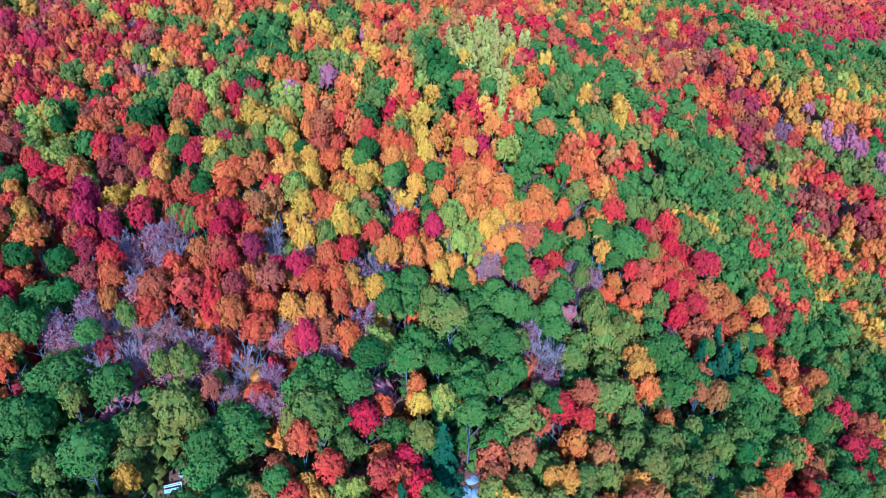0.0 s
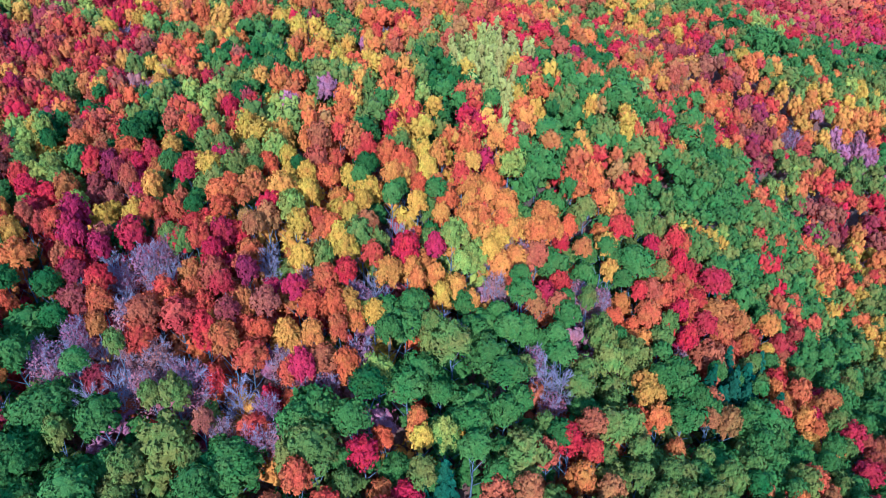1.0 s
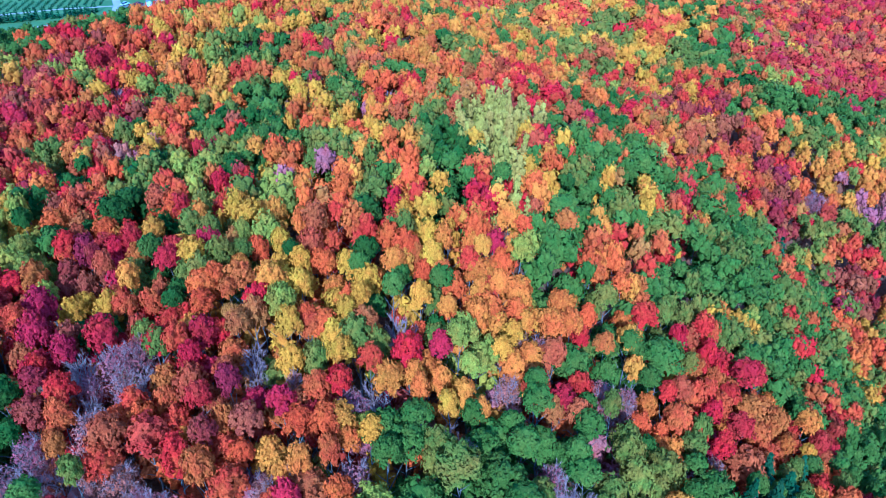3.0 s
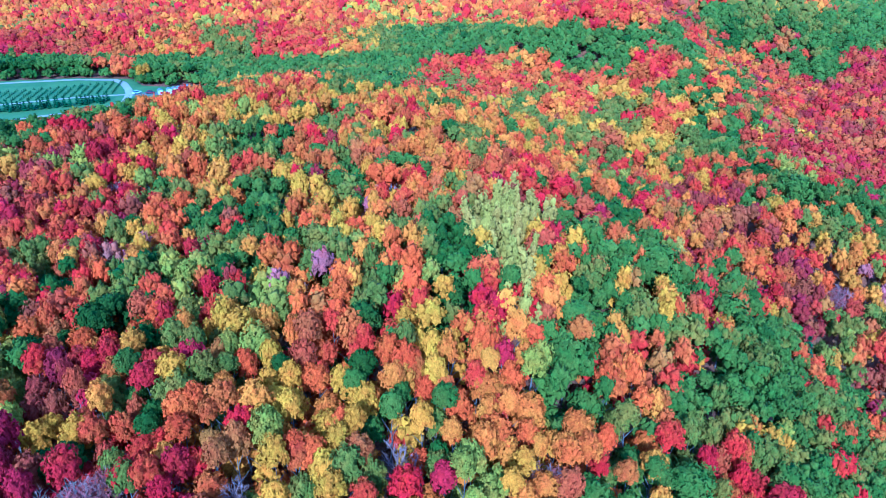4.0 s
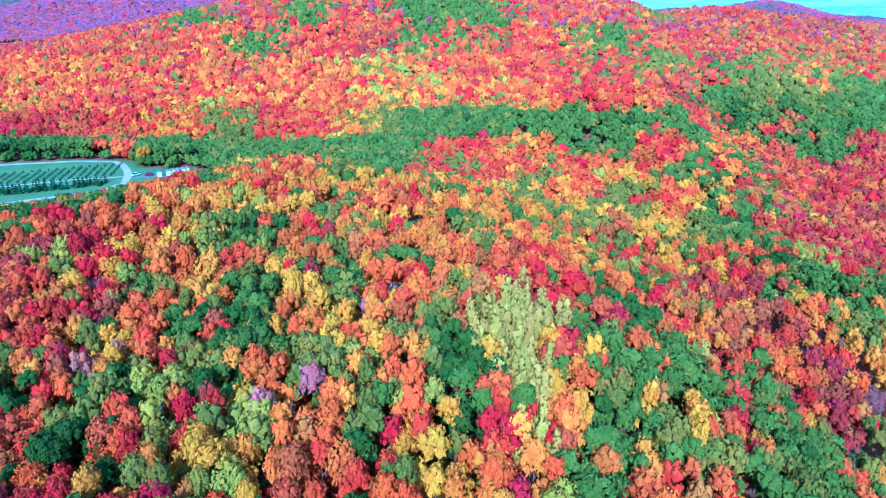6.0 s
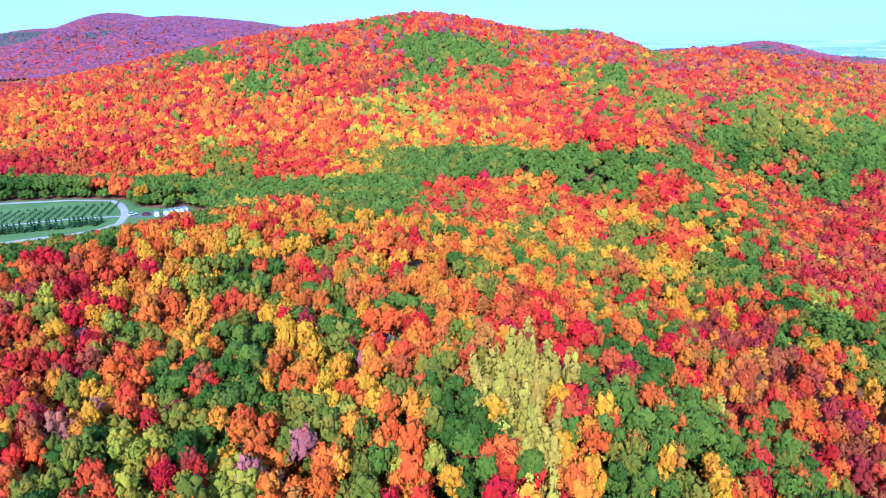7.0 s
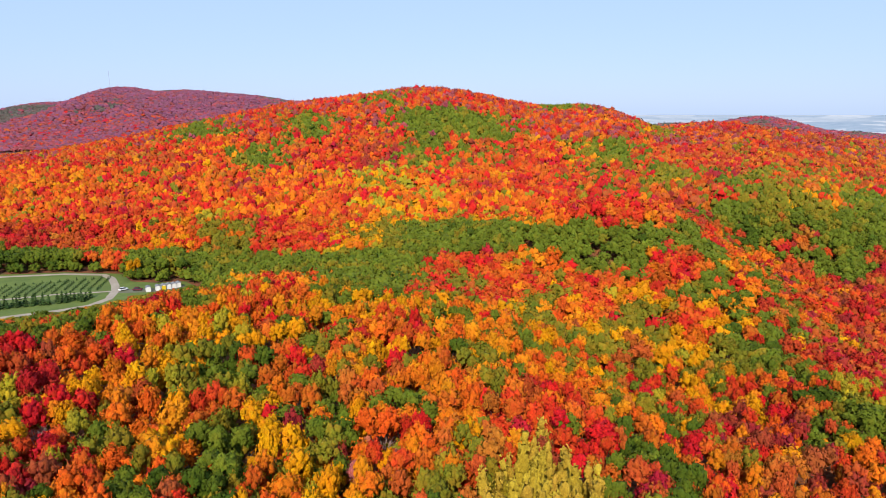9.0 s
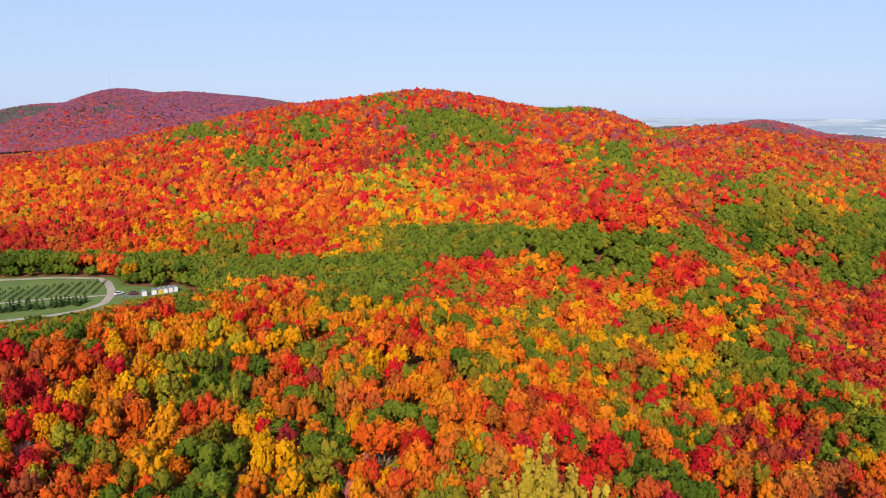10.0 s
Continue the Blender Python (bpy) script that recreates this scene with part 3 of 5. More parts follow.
GREEN_TREES_FARTHER = [
    (17.4, 90.9, 6.1), (12.7, 96.7, 5.4), (10.8, 100.8, 6.0), (27.6, 107.3, 6.1), (16.1, 111.0, 6.3), (4.1, 111.9, 3.2), (35.1, 112.2, 7.0), (20.2, 122.1, 5.7),
    (41.2, 125.1, 7.4), (31.0, 129.6, 7.2), (13.3, 132.7, 6.5), (41.1, 132.7, 7.8), (28.4, 133.0, 8.2), (-30.7, 143.5, 4.0), (-37.9, 145.5, 3.8), (70.5, 145.6, 7.4),
    (27.1, 150.5, 5.2), (-27.3, 151.0, 5.1), (-63.7, 151.4, 4.0), (-39.5, 155.5, 5.4), (-33.7, 157.6, 5.4), (21.6, 159.2, 6.5), (-19.9, 162.1, 5.0), (51.8, 162.4, 4.9),
    (-26.4, 166.4, 4.3), (11.7, 169.1, 4.9), (-35.0, 170.4, 4.6), (-84.2, 177.5, 4.5), (-58.0, 179.7, 5.8), (-15.7, 194.3, 5.7), (-60.5, 196.8, 4.7), (2.4, 197.4, 4.9),
]
GREEN_TREES_BEYOND = [
    (-86.6, 199.6, 8.1), (-37.1, 200.5, 5.1), (83.5, 200.8, 9.4), (76.0, 204.3, 8.2), (71.1, 206.4, 7.9), (-78.4, 207.8, 6.2), (97.8, 209.9, 10.1), (81.5, 210.0, 10.5),
    (-3.5, 221.1, 6.7), (80.2, 225.5, 9.4), (6.1, 226.2, 7.0), (71.2, 229.7, 6.6), (23.0, 232.9, 5.4), (-9.7, 241.7, 6.3), (-42.2, 271.2, 6.3), (-157.5, 284.5, 10.5),
    (-143.5, 284.5, 8.6), (83.2, 298.6, 9.5), (76.3, 308.8, 8.1), (88.9, 311.2, 8.7), (75.1, 317.3, 8.7), (105.3, 330.1, 9.4),
]
DARK_TREES = [
    (-8.8, 56.9, 4.8), (-50.0, 72.5, 3.9), (-41.5, 77.4, 4.6), (-32.9, 82.9, 2.8), (-4.2, 83.4, 2.9), (-13.2, 91.9, 4.2), (-35.9, 97.1, 3.4), (-46.6, 97.8, 5.4),
    (-46.3, 106.9, 6.2), (-35.8, 113.9, 3.1), (-63.8, 115.8, 4.3), (-5.4, 118.4, 5.5), (-37.3, 130.9, 4.5), (-58.7, 133.9, 4.0), (-41.9, 141.8, 4.9), (-51.2, 178.6, 6.5),
    (-102.4, 201.9, 6.4), (76.7, 221.3, 8.8),
]
ORANGE_TREES_NEAR = [
    (-6.8, 54.6, 2.8), (-16.8, 63.2, 3.8), (-13.6, 66.3, 3.8), (-49.1, 70.0, 4.5), (0.1, 75.2, 3.5), (-2.8, 76.5, 3.8), (20.2, 78.9, 3.8), (-17.5, 82.1, 5.1),
    (-29.8, 82.3, 4.5), (2.0, 87.3, 5.0), (-16.1, 87.3, 3.8), (47.9, 87.5, 4.3), (11.5, 89.8, 4.8), (-9.7, 90.7, 3.9), (-26.1, 91.7, 3.4), (6.0, 92.3, 5.6),
    (-36.0, 92.8, 3.9), (20.4, 94.6, 4.2), (-3.2, 96.1, 2.8), (-41.6, 97.8, 4.2), (-20.2, 100.6, 5.0), (19.6, 102.7, 4.2), (4.8, 103.0, 4.0), (-18.2, 106.3, 4.2),
    (-56.3, 107.7, 4.5), (-49.2, 114.7, 3.8), (-30.1, 117.5, 4.0), (-9.2, 118.7, 5.0), (11.8, 121.0, 3.6), (37.4, 123.1, 4.0), (-63.1, 128.6, 4.4), (35.2, 131.8, 4.2),
]
ORANGE_TREES_FARTHER = [
    (-27.1, 132.2, 5.3), (-53.6, 142.9, 4.0), (-19.7, 145.0, 4.0), (-45.8, 147.2, 4.3), (70.4, 150.2, 4.4), (-56.5, 155.3, 5.5), (-14.9, 158.4, 4.6), (-52.8, 158.5, 6.9),
    (-58.0, 161.3, 5.0), (-4.9, 165.2, 4.1), (-68.7, 168.4, 5.2), (-39.1, 169.7, 5.0), (61.5, 173.1, 5.3), (-71.5, 175.0, 5.1), (28.2, 175.7, 4.3), (-30.8, 177.7, 3.9),
    (-14.8, 178.9, 4.5), (-12.3, 182.7, 4.2), (86.9, 183.0, 6.2), (-0.0, 187.9, 5.5), (56.8, 188.4, 6.0), (-87.5, 189.2, 5.8), (72.4, 192.0, 6.1), (-30.1, 192.1, 4.3),
    (55.6, 199.0, 5.2), (-10.5, 201.6, 5.5), (8.5, 202.4, 4.2), (-72.6, 204.9, 6.0), (-24.7, 209.4, 4.8), (20.9, 215.7, 5.1), (-67.0, 225.8, 6.1), (-73.7, 231.7, 5.5),
]
ORANGE_TREES_BEYOND = [
    (-40.3, 236.6, 6.2), (2.3, 241.5, 7.6), (63.7, 247.9, 5.7), (61.9, 274.2, 6.7), (120.3, 317.7, 9.3),
]
CRIMSON_TREES = [
    (-29.1, 63.2, 4.9), (-17.7, 67.8, 3.6), (-26.0, 68.2, 3.3), (54.7, 70.7, 4.6), (56.1, 77.3, 4.8), (10.9, 77.7, 4.4), (-46.8, 79.0, 4.3), (-2.9, 79.3, 3.2),
    (33.8, 79.9, 6.7), (-52.6, 80.4, 4.1), (26.0, 84.8, 3.7), (-48.3, 91.8, 2.8), (37.7, 94.2, 5.6), (30.4, 97.1, 3.8), (54.2, 97.2, 4.2), (2.7, 98.2, 3.7),
    (34.6, 125.1, 4.0), (8.2, 125.4, 3.3), (18.4, 138.3, 4.2), (-80.1, 139.4, 5.6), (21.7, 148.8, 6.6), (2.5, 157.8, 4.4), (-82.4, 167.0, 5.1), (-82.4, 172.3, 5.6),
    (4.0, 181.6, 5.9), (95.2, 272.0, 8.7), (91.0, 274.9, 8.7), (103.5, 275.8, 8.6), (108.3, 282.8, 10.3), (117.8, 283.9, 9.7), (93.0, 305.1, 7.3), (140.7, 339.4, 9.2),
]
YELLOW_TREES_NEAR = [
    (-3.0, 53.4, 2.8), (-9.2, 66.3, 2.9), (-1.5, 72.5, 2.8), (-12.9, 75.0, 3.4), (-18.7, 76.9, 3.2), (3.6, 79.9, 2.9), (-13.7, 80.6, 3.6), (-44.5, 80.6, 4.0),
    (-22.1, 87.4, 3.9), (32.6, 88.6, 3.7), (-15.0, 90.0, 3.5), (-23.5, 93.4, 3.4), (-5.3, 96.9, 2.8), (-3.1, 98.8, 3.7), (-7.2, 99.4, 4.2), (-31.5, 100.3, 3.9),
    (-30.3, 112.1, 5.3), (10.8, 112.7, 2.8), (26.7, 117.4, 3.3), (-53.9, 128.1, 3.7), (-20.1, 130.2, 5.1), (-33.1, 145.6, 3.8), (54.0, 147.1, 4.0), (-34.1, 150.5, 3.9),
    (-82.6, 153.5, 4.2), (-69.0, 157.1, 4.3), (-23.1, 158.8, 2.9), (-41.1, 161.4, 4.3), (-74.5, 168.6, 3.8), (-76.2, 177.7, 4.4), (-63.3, 180.7, 4.3), (-75.1, 181.5, 4.3),
]
YELLOW_TREES_FARTHER = [
    (-69.6, 187.1, 6.0), (-24.8, 187.5, 5.1), (89.8, 189.4, 6.4), (-77.0, 190.3, 5.0), (-60.9, 191.9, 4.8), (-25.6, 192.6, 4.6), (-54.0, 195.4, 5.4), (73.3, 197.5, 5.7),
    (-45.8, 199.3, 4.6), (13.7, 206.7, 5.1), (60.6, 213.8, 6.4), (49.2, 218.6, 5.2), (-47.0, 233.6, 5.3), (13.8, 254.8, 6.5), (60.9, 264.6, 7.2), (29.4, 275.5, 7.2),
    (57.8, 278.3, 5.6), (73.8, 286.3, 6.4), (73.7, 294.8, 7.3), (58.8, 298.1, 6.4), (45.9, 310.5, 6.2),
]
RUSSET_TREES = [
    (14.3, 59.4, 3.9), (-46.2, 72.7, 3.8), (-23.3, 79.2, 3.6), (-20.4, 94.6, 4.1), (-41.6, 100.3, 4.0), (-7.6, 157.3, 4.0), (-23.4, 164.8, 4.5), (-2.2, 167.2, 3.8),
    (-62.7, 168.8, 5.3), (48.8, 171.4, 5.0), (-19.9, 182.8, 4.9), (56.3, 183.6, 6.1), (83.7, 253.2, 7.4), (36.4, 255.5, 6.7), (42.8, 262.3, 8.0), (41.2, 273.4, 8.3),
]
OLIVE_TREES_NEAR = [
    (-3.1, 50.0, 3.5), (-13.0, 50.6, 6.4), (-28.0, 51.5, 7.9), (10.6, 52.0, 4.9), (7.8, 54.3, 5.5), (17.3, 56.5, 5.9), (25.1, 59.4, 7.0), (17.2, 61.3, 5.4),
    (-0.3, 64.9, 5.8), (15.2, 68.2, 4.5), (21.7, 72.9, 5.9), (-16.2, 76.1, 3.8), (-29.5, 91.5, 3.5), (-14.0, 107.8, 4.2), (-15.9, 112.9, 4.4), (28.2, 115.4, 6.5),
    (-40.5, 117.1, 4.1), (42.7, 119.4, 6.4), (-48.1, 119.7, 3.9), (23.5, 120.8, 5.8), (-11.9, 129.5, 5.0), (55.8, 140.9, 6.6), (-49.9, 145.7, 3.8), (-44.0, 156.0, 4.6),
    (-50.3, 168.3, 4.3), (83.9, 191.7, 8.3), (-40.1, 195.9, 7.1), (-4.6, 202.3, 5.8), (37.1, 202.3, 5.1), (24.6, 205.5, 5.9), (32.0, 206.0, 6.0), (83.3, 218.0, 8.8),
]
OLIVE_TREES_FARTHER = [
    (99.7, 223.4, 8.9), (46.2, 249.9, 7.3), (56.2, 252.9, 7.8), (70.2, 268.4, 7.3), (112.6, 324.1, 9.4),
]
BARE_TREES = [
    (-21.5, 56.6, 4.3), (10.2, 66.0, 4.7), (-1.8, 69.7, 3.3), (-8.4, 70.4, 3.6), (-22.5, 75.2, 3.5), (-8.1, 82.2, 3.6), (-24.1, 109.4, 2.9), (-17.2, 148.3, 4.9),
]
MAROON_TREES = [
    (-41.3, 65.8, 4.2), (-22.4, 141.6, 3.5), (5.7, 151.6, 4.2), (40.6, 156.0, 5.1), (70.1, 168.1, 6.0), (-33.8, 177.5, 3.7), (59.2, 181.0, 6.5), (60.7, 187.5, 5.8),
    (52.0, 209.9, 6.9), (55.9, 213.9, 5.1), (24.9, 279.1, 4.8),
]
THIN_TREES = [
    (-19.0, 55.6, 3.6), (-30.9, 57.0, 4.4), (-26.8, 57.2, 5.6), (-42.1, 59.2, 5.1), (-18.0, 61.0, 3.7), (10.7, 62.4, 3.9), (-40.2, 62.9, 4.1), (-10.1, 63.0, 4.1),
    (-35.4, 64.4, 5.4), (8.6, 67.8, 4.0), (-17.8, 72.4, 3.0), (-36.3, 72.8, 5.0), (4.3, 77.0, 3.9), (17.9, 80.0, 5.0), (15.3, 81.0, 4.2), (-71.5, 153.4, 4.4),
    (79.3, 171.0, 6.3),
]
TAN_TREES = [
    (4.8, 120.9, 3.5), (-1.0, 123.6, 3.6), (1.4, 125.7, 3.6), (5.5, 128.7, 4.0), (-2.3, 129.7, 4.0), (0.6, 131.3, 4.1), (8.2, 132.1, 3.4), (-2.9, 135.6, 3.5),
    (8.7, 139.5, 4.4), (3.3, 139.7, 4.4), (0.3, 141.7, 3.4), (5.4, 143.2, 3.5), (2.2, 144.1, 4.3), (8.2, 145.3, 4.3), (36.4, 148.9, 4.8),
]
LIME_TREES = [
    (-11.4, 68.8, 2.8), (2.1, 81.7, 4.4), (-55.9, 91.3, 4.0), (6.1, 95.9, 3.8), (-64.5, 104.9, 5.1), (-32.2, 105.2, 2.9), (-40.1, 110.0, 3.2), (-26.7, 111.1, 2.8),
    (-81.7, 161.8, 4.4), (87.6, 230.4, 6.2),
]
PINE_TREES = [
    (39.9, 79.4, 6.5), (61.9, 144.5, 5.8),
]
NOTED = [("red", RED_TREES_NEAR), ("red", RED_TREES_FARTHER), ("red", RED_TREES_BEYOND), ("green", GREEN_TREES_NEAR), ("green", GREEN_TREES_FARTHER), ("green", GREEN_TREES_BEYOND), ("dark", DARK_TREES), ("orange", ORANGE_TREES_NEAR), ("orange", ORANGE_TREES_FARTHER), ("orange", ORANGE_TREES_BEYOND), ("crimson", CRIMSON_TREES), ("yellow", YELLOW_TREES_NEAR), ("yellow", YELLOW_TREES_FARTHER), ("russet", RUSSET_TREES), ("olive", OLIVE_TREES_NEAR), ("olive", OLIVE_TREES_FARTHER), ("bare", BARE_TREES), ("maroon", MAROON_TREES), ("thin", THIN_TREES), ("tan", TAN_TREES), ("lime", LIME_TREES), ("pine", PINE_TREES)]


tree_rng = np.random.default_rng(5)
taken = []
for kind, spots in NOTED:
    for x, y, wide in spots:
        taken.append((x, y, wide * 0.92))

# ---- which trees grow where ----
# planting plans: west edge, south edge, side of a square in metres, then rows of squares from south to north, a letter for the kind that prevails
NEAR_PLAN = (-88, 44, 4, [
    "ggggggggggggggogggulrpuoooouotnrgogggggggggg",
    "ggggggggggggggooouoorpuuuouuogtrgogggggggggg",
    "ggggggggnnnggbumttggnyggunooogtnrgoggggggggg",
    "ggggggggggggbutrnrnbnggggrootggnrgoggggggggg",
    "oooooorrrrdnmtrnrntyrgogbgrnuoogrrgogggggooo",
    "oooooonnnndurnrnmnnlggogbognooggocgcggggggoo",
    "ooooonnnndcrbbrcmcctgnggggoooopgggggcogggggo",
    "oooonnnnnrcmcorctyrmnnntgtooocppggngcyoooggo",
    "oooonnnnrcmyconnonyonllnugtnotcggrnggcyyoooo",
    "ooogggggrcymnrnrynyoyllnurtnrrcrpnrrgggyyyoo",
    "oogggggrlrmcocorynyngnltnrgngrnrnpnroogggyyy",
    "oommmmmolrmcocorgngnynnnnnggorrrrncggogggggy",
    "ommmmmoldnudunolnngnynnlgggrorrrrgccggoggggg",
    "uuuuuuldnudunolnnorgrnnlggnnoorogggcgggogggg",
    "uuuuulddnudulrylorggrnnngrnngooogggrrgggoggg",
    "uuurrcuduoodlrylnnoyydrnugnuggoyggggrgggoong",
    "rrrrcuuduodllrylnnoyddrkngggugggygrggggggonn",
    "rrrrcuduuodloggnoynnddrkngggggggggorgggygyyn",
    "rrrcoouubyyuognnoynnddkkngoogygggggrggngygyg",
    "ccccouuubyuuognooynndkkkggoogycggggorggnyyoy",
    "rrrrrunoynggddyonyooddkkcnggggycgggroggnnyyo",
    "rrrrunooyngudonyyynookkkcngrgrgcggggoggnnrro",
    "ccccrcmrnggudonyynoookkkkggrgrgccgggroggnnrd",
    "cccrcmmrnguddonyybnuuokkkgcrggrgcgggrrggnnyr",
    "mmnnorloonyggooyobnuuorkkgcdrgngrggggrlgmnyy",
    "mmnorrlonyyggoyyobnuoorkrgccdgnmgrgrgmrlgmmy",
    "mnoorloonygggoyoobnuoorkrcgcdrnngrgrgmmllmmm",
    "uuorrlonnyggynnggngrnorkrcccdrgnmrrgrmmolrrm",
    "ullnruunoorynnngnngrnnnkrrcdddrnmmrnrrmmolrr",
    "ulnnrunnorrynnngnngrnnnrrrcdddrnnmrnnrmmooor",
    "llnrrunooryynnngnggrnnnrrrcdddrnnmrrnrrmuooo",
    "mrrnyyyllgggrnoonggrnnnrrrcddrrrnumrnnrnnumo",
])
MIDDLE_PLAN = (-234, 172, 9, [
    "oooooooooorggggrrnylgrounnrrdrnurmnntbgnnnoooooooooo",
    "ooooooooorggggrmryyggrounorrnroummnonndggnnooooooooo",
    "ooooooooorgggdgrgnnlygnynonrndommgnnoynnggggoooooooo",
    "oooooooooggddgggnynlrgnrgonnnoomnmggnoyyndddoooooooo",
    "oooooooogggdggrgnynrynnrgnnnnoronrggggoyyndddooooooo",
    "oooooooggggdgrgnrgnrynyngnnnnoryyrglrggooygggooooooo",
    "oooooodggggggrgrrgyrngyngngoooryyrrlrcggooogggoooooo",
    "oooooddgggrgrgnrggyrgggnnngonoryyrrglrgggoooggoooooo",
    "oooodddggrmgrgroggrnggggnngynooroggrlrcggggooooooooo",
    "oooddddddrgrgnrggyrnggggongynooyloggrlrcgggggooooooo",
    "ooddddddggrogroggyrngggrooyooooyloggrcrcccgggooooooo",
    "ooddddddggogrrggyrnggggroryonoonunggrccrccccccoooooo",
    "oddddddggoggrrggyrnggggroryonrooryggorcccccccccooooo",
    "oooooooooogrrgggyrnggggrorronnrooryggcccccrccccooooo",
    "oooooooooooooggyrrnggggrorroonryrggngucoccrrrrrroooo",
    "oooooooooooogggyrggggggrorrrorryrggnguuorccrrrrrrooo",
    "ooooooooooooggyygggggggrorrrorryrrggngurrrmmrrrrrooo",
    "ooooooooooooggyrgggggggrrrnrorrgrrrgngrrrrrrrmmmmmoo",
    "ddddgggrooogggyggggggggrrrnnnggggrrgnggrrrrrrrrrmmoo",
    "ddddggrrgggggggggggggggrrrrnnggggggggngrrrrrrrrrrmmo",
    "dddgggrggggggggggggggggggggggggggggggngrrrrccccccooo",
    "ddgggrrgggggggggggyyoggggggggggrrrggrnngrrrrccccccoo",
    "ddgggrgggggggggrrryyogggggggnrrrrrrgrnnrrrrgccccccco",
    "dgggrrgggggggrrrrryooggggggnnrrrrrrgrrnrrcgggcccccco",
    "ggggrgggggooorrrrryooggggggnnrrrrrrrgrnnrcgggccccccc",
    "cccrrryynnooorrrryyoogggggynnnrrrrrrgrddgrrggggggccc",
    "ccrrrrynnooorrrrryyogggggyynnnrrrrrrrrrdggrggggggggg",
    "ccrrryynnooorrrnnrryyynnnyynnnrrrrrrrgggdoggoggggggg",
    "nrrrrrrnyyrrnnnnnryyyynnnyynnnrrrrrrrrgggoggoggggggg",
    "nrrrrrnnyyrnnnnnnryyyynnnyynnnrrrrrrrrgggoogoogggggg",
])
HILL_PLAN = (-468, 442, 18, [
    "rrrrrrnnnnnnnrrrnynnnryynnnnrrrrrgoogggggrrrrrrrrrrr",
    "rrrrrnnnnnnnrrrnyrnnnryynynnrgrorgouogggggrrrrrrrrrr",
    "rrrrrnnnnnnnnnnrnrnnnyylnnrrrgrogrguorggggrrrrrrrrrr",
    "rrrrnnnnnnnnnnrnrrnnnyynrnrrrgrogrgouorugggrrrrrrrrr",
    "rrrnnnnnnnnnnnrnrnnnyylnrnrrrgrogrgouoruugggrrrrrrrr",
    "rrnnnnnnnnnnnnrnggrrrmlnrnrrrrggrrcgouoruuugrrrrrrrr",
    "rnnnnnnnnnrrurngggrrrmggrgrrnoggrrcucuoruuuuurrrrrrr",
    "nnnnnnnrurruurnggrrrrmggrgrrnoggrrcucumrruuuuurrrrrr",
    "nnnnncrurrrurnnggrrrrmggrgrrnoggrrccucumuuuuuurrrrrr",
    "nnnccrrurrrurnrrrggrrrggrggrnoggrrrcucumuuuuuuurrrrr",
    "nccccrurrrugggrrrggrrrgggggrrrrrrrrcuccumuuuuuuurrrr",
    "ccccruurrrrgggrrgggrrggggggrrrrrrorruucumuuuuuuurrrr",
    "cccrrurrrrgggrrrgggrrggggggrrrrrrorrrrcuumuuuuuuurrr",
    "cccruurrrrgggrrrggrrrggggggrrrrrrorrrrrcumuuuuuuuurr",
    "ccrrurrrrrgggrrgrrrrgrrrrrrrrrrrroorrrrrummuuuuuuuur",
    "crrurrrrrgggrrrrrrrggrrrrrrrgrrrrrorrrrrrumuuuuuuuur",
    "cruurrrrrgggrrrrrrrggrrrrrrrgggrrrorrrrrrrmmuuuuuuuu",
    "rrurrrrrgggrrrrrrrrggrrrrrrrgggrrrorrrrrrrrmuuuuuuuu",
    "ruurrrrrgggrrrrrrrrggrrrrrrrgggrrroorrrrrrrmmuuuuuuu",
    "uurrrrrggggrrrrrrrrgrrrrrrrrgggrrroorrrrrrrrmuuuuuuu",
    "uurrrrrgggrrrrrrrrrgrrrrrrrrgggrrrrorrrrrrrrruuuuuuu",
])
LETTERS = {"g": "green", "d": "dark", "o": "olive", "p": "pine", "l": "lime", "y": "yellow", "k": "tan", "n": "orange", "r": "red", "c": "crimson", "m": "maroon", "u": "russet", "t": "thin", "b": "bare"}
# the kinds that grow among the one that prevails
AMONG = {"g": "gggdoo", "d": "dgdg", "o": "ogoyu", "p": "gog", "l": "lyol", "y": "ynnonl", "k": "kkky", "n": "nnrroyn", "r": "rrrncr", "c": "crrcu", "m": "mcrc", "u": "rnnour", "t": "tbutr", "b": "btut"}
NOTED_AT = np.array(taken)
NOTED_KIND = [kind for kind, spots in NOTED for _ in spots]


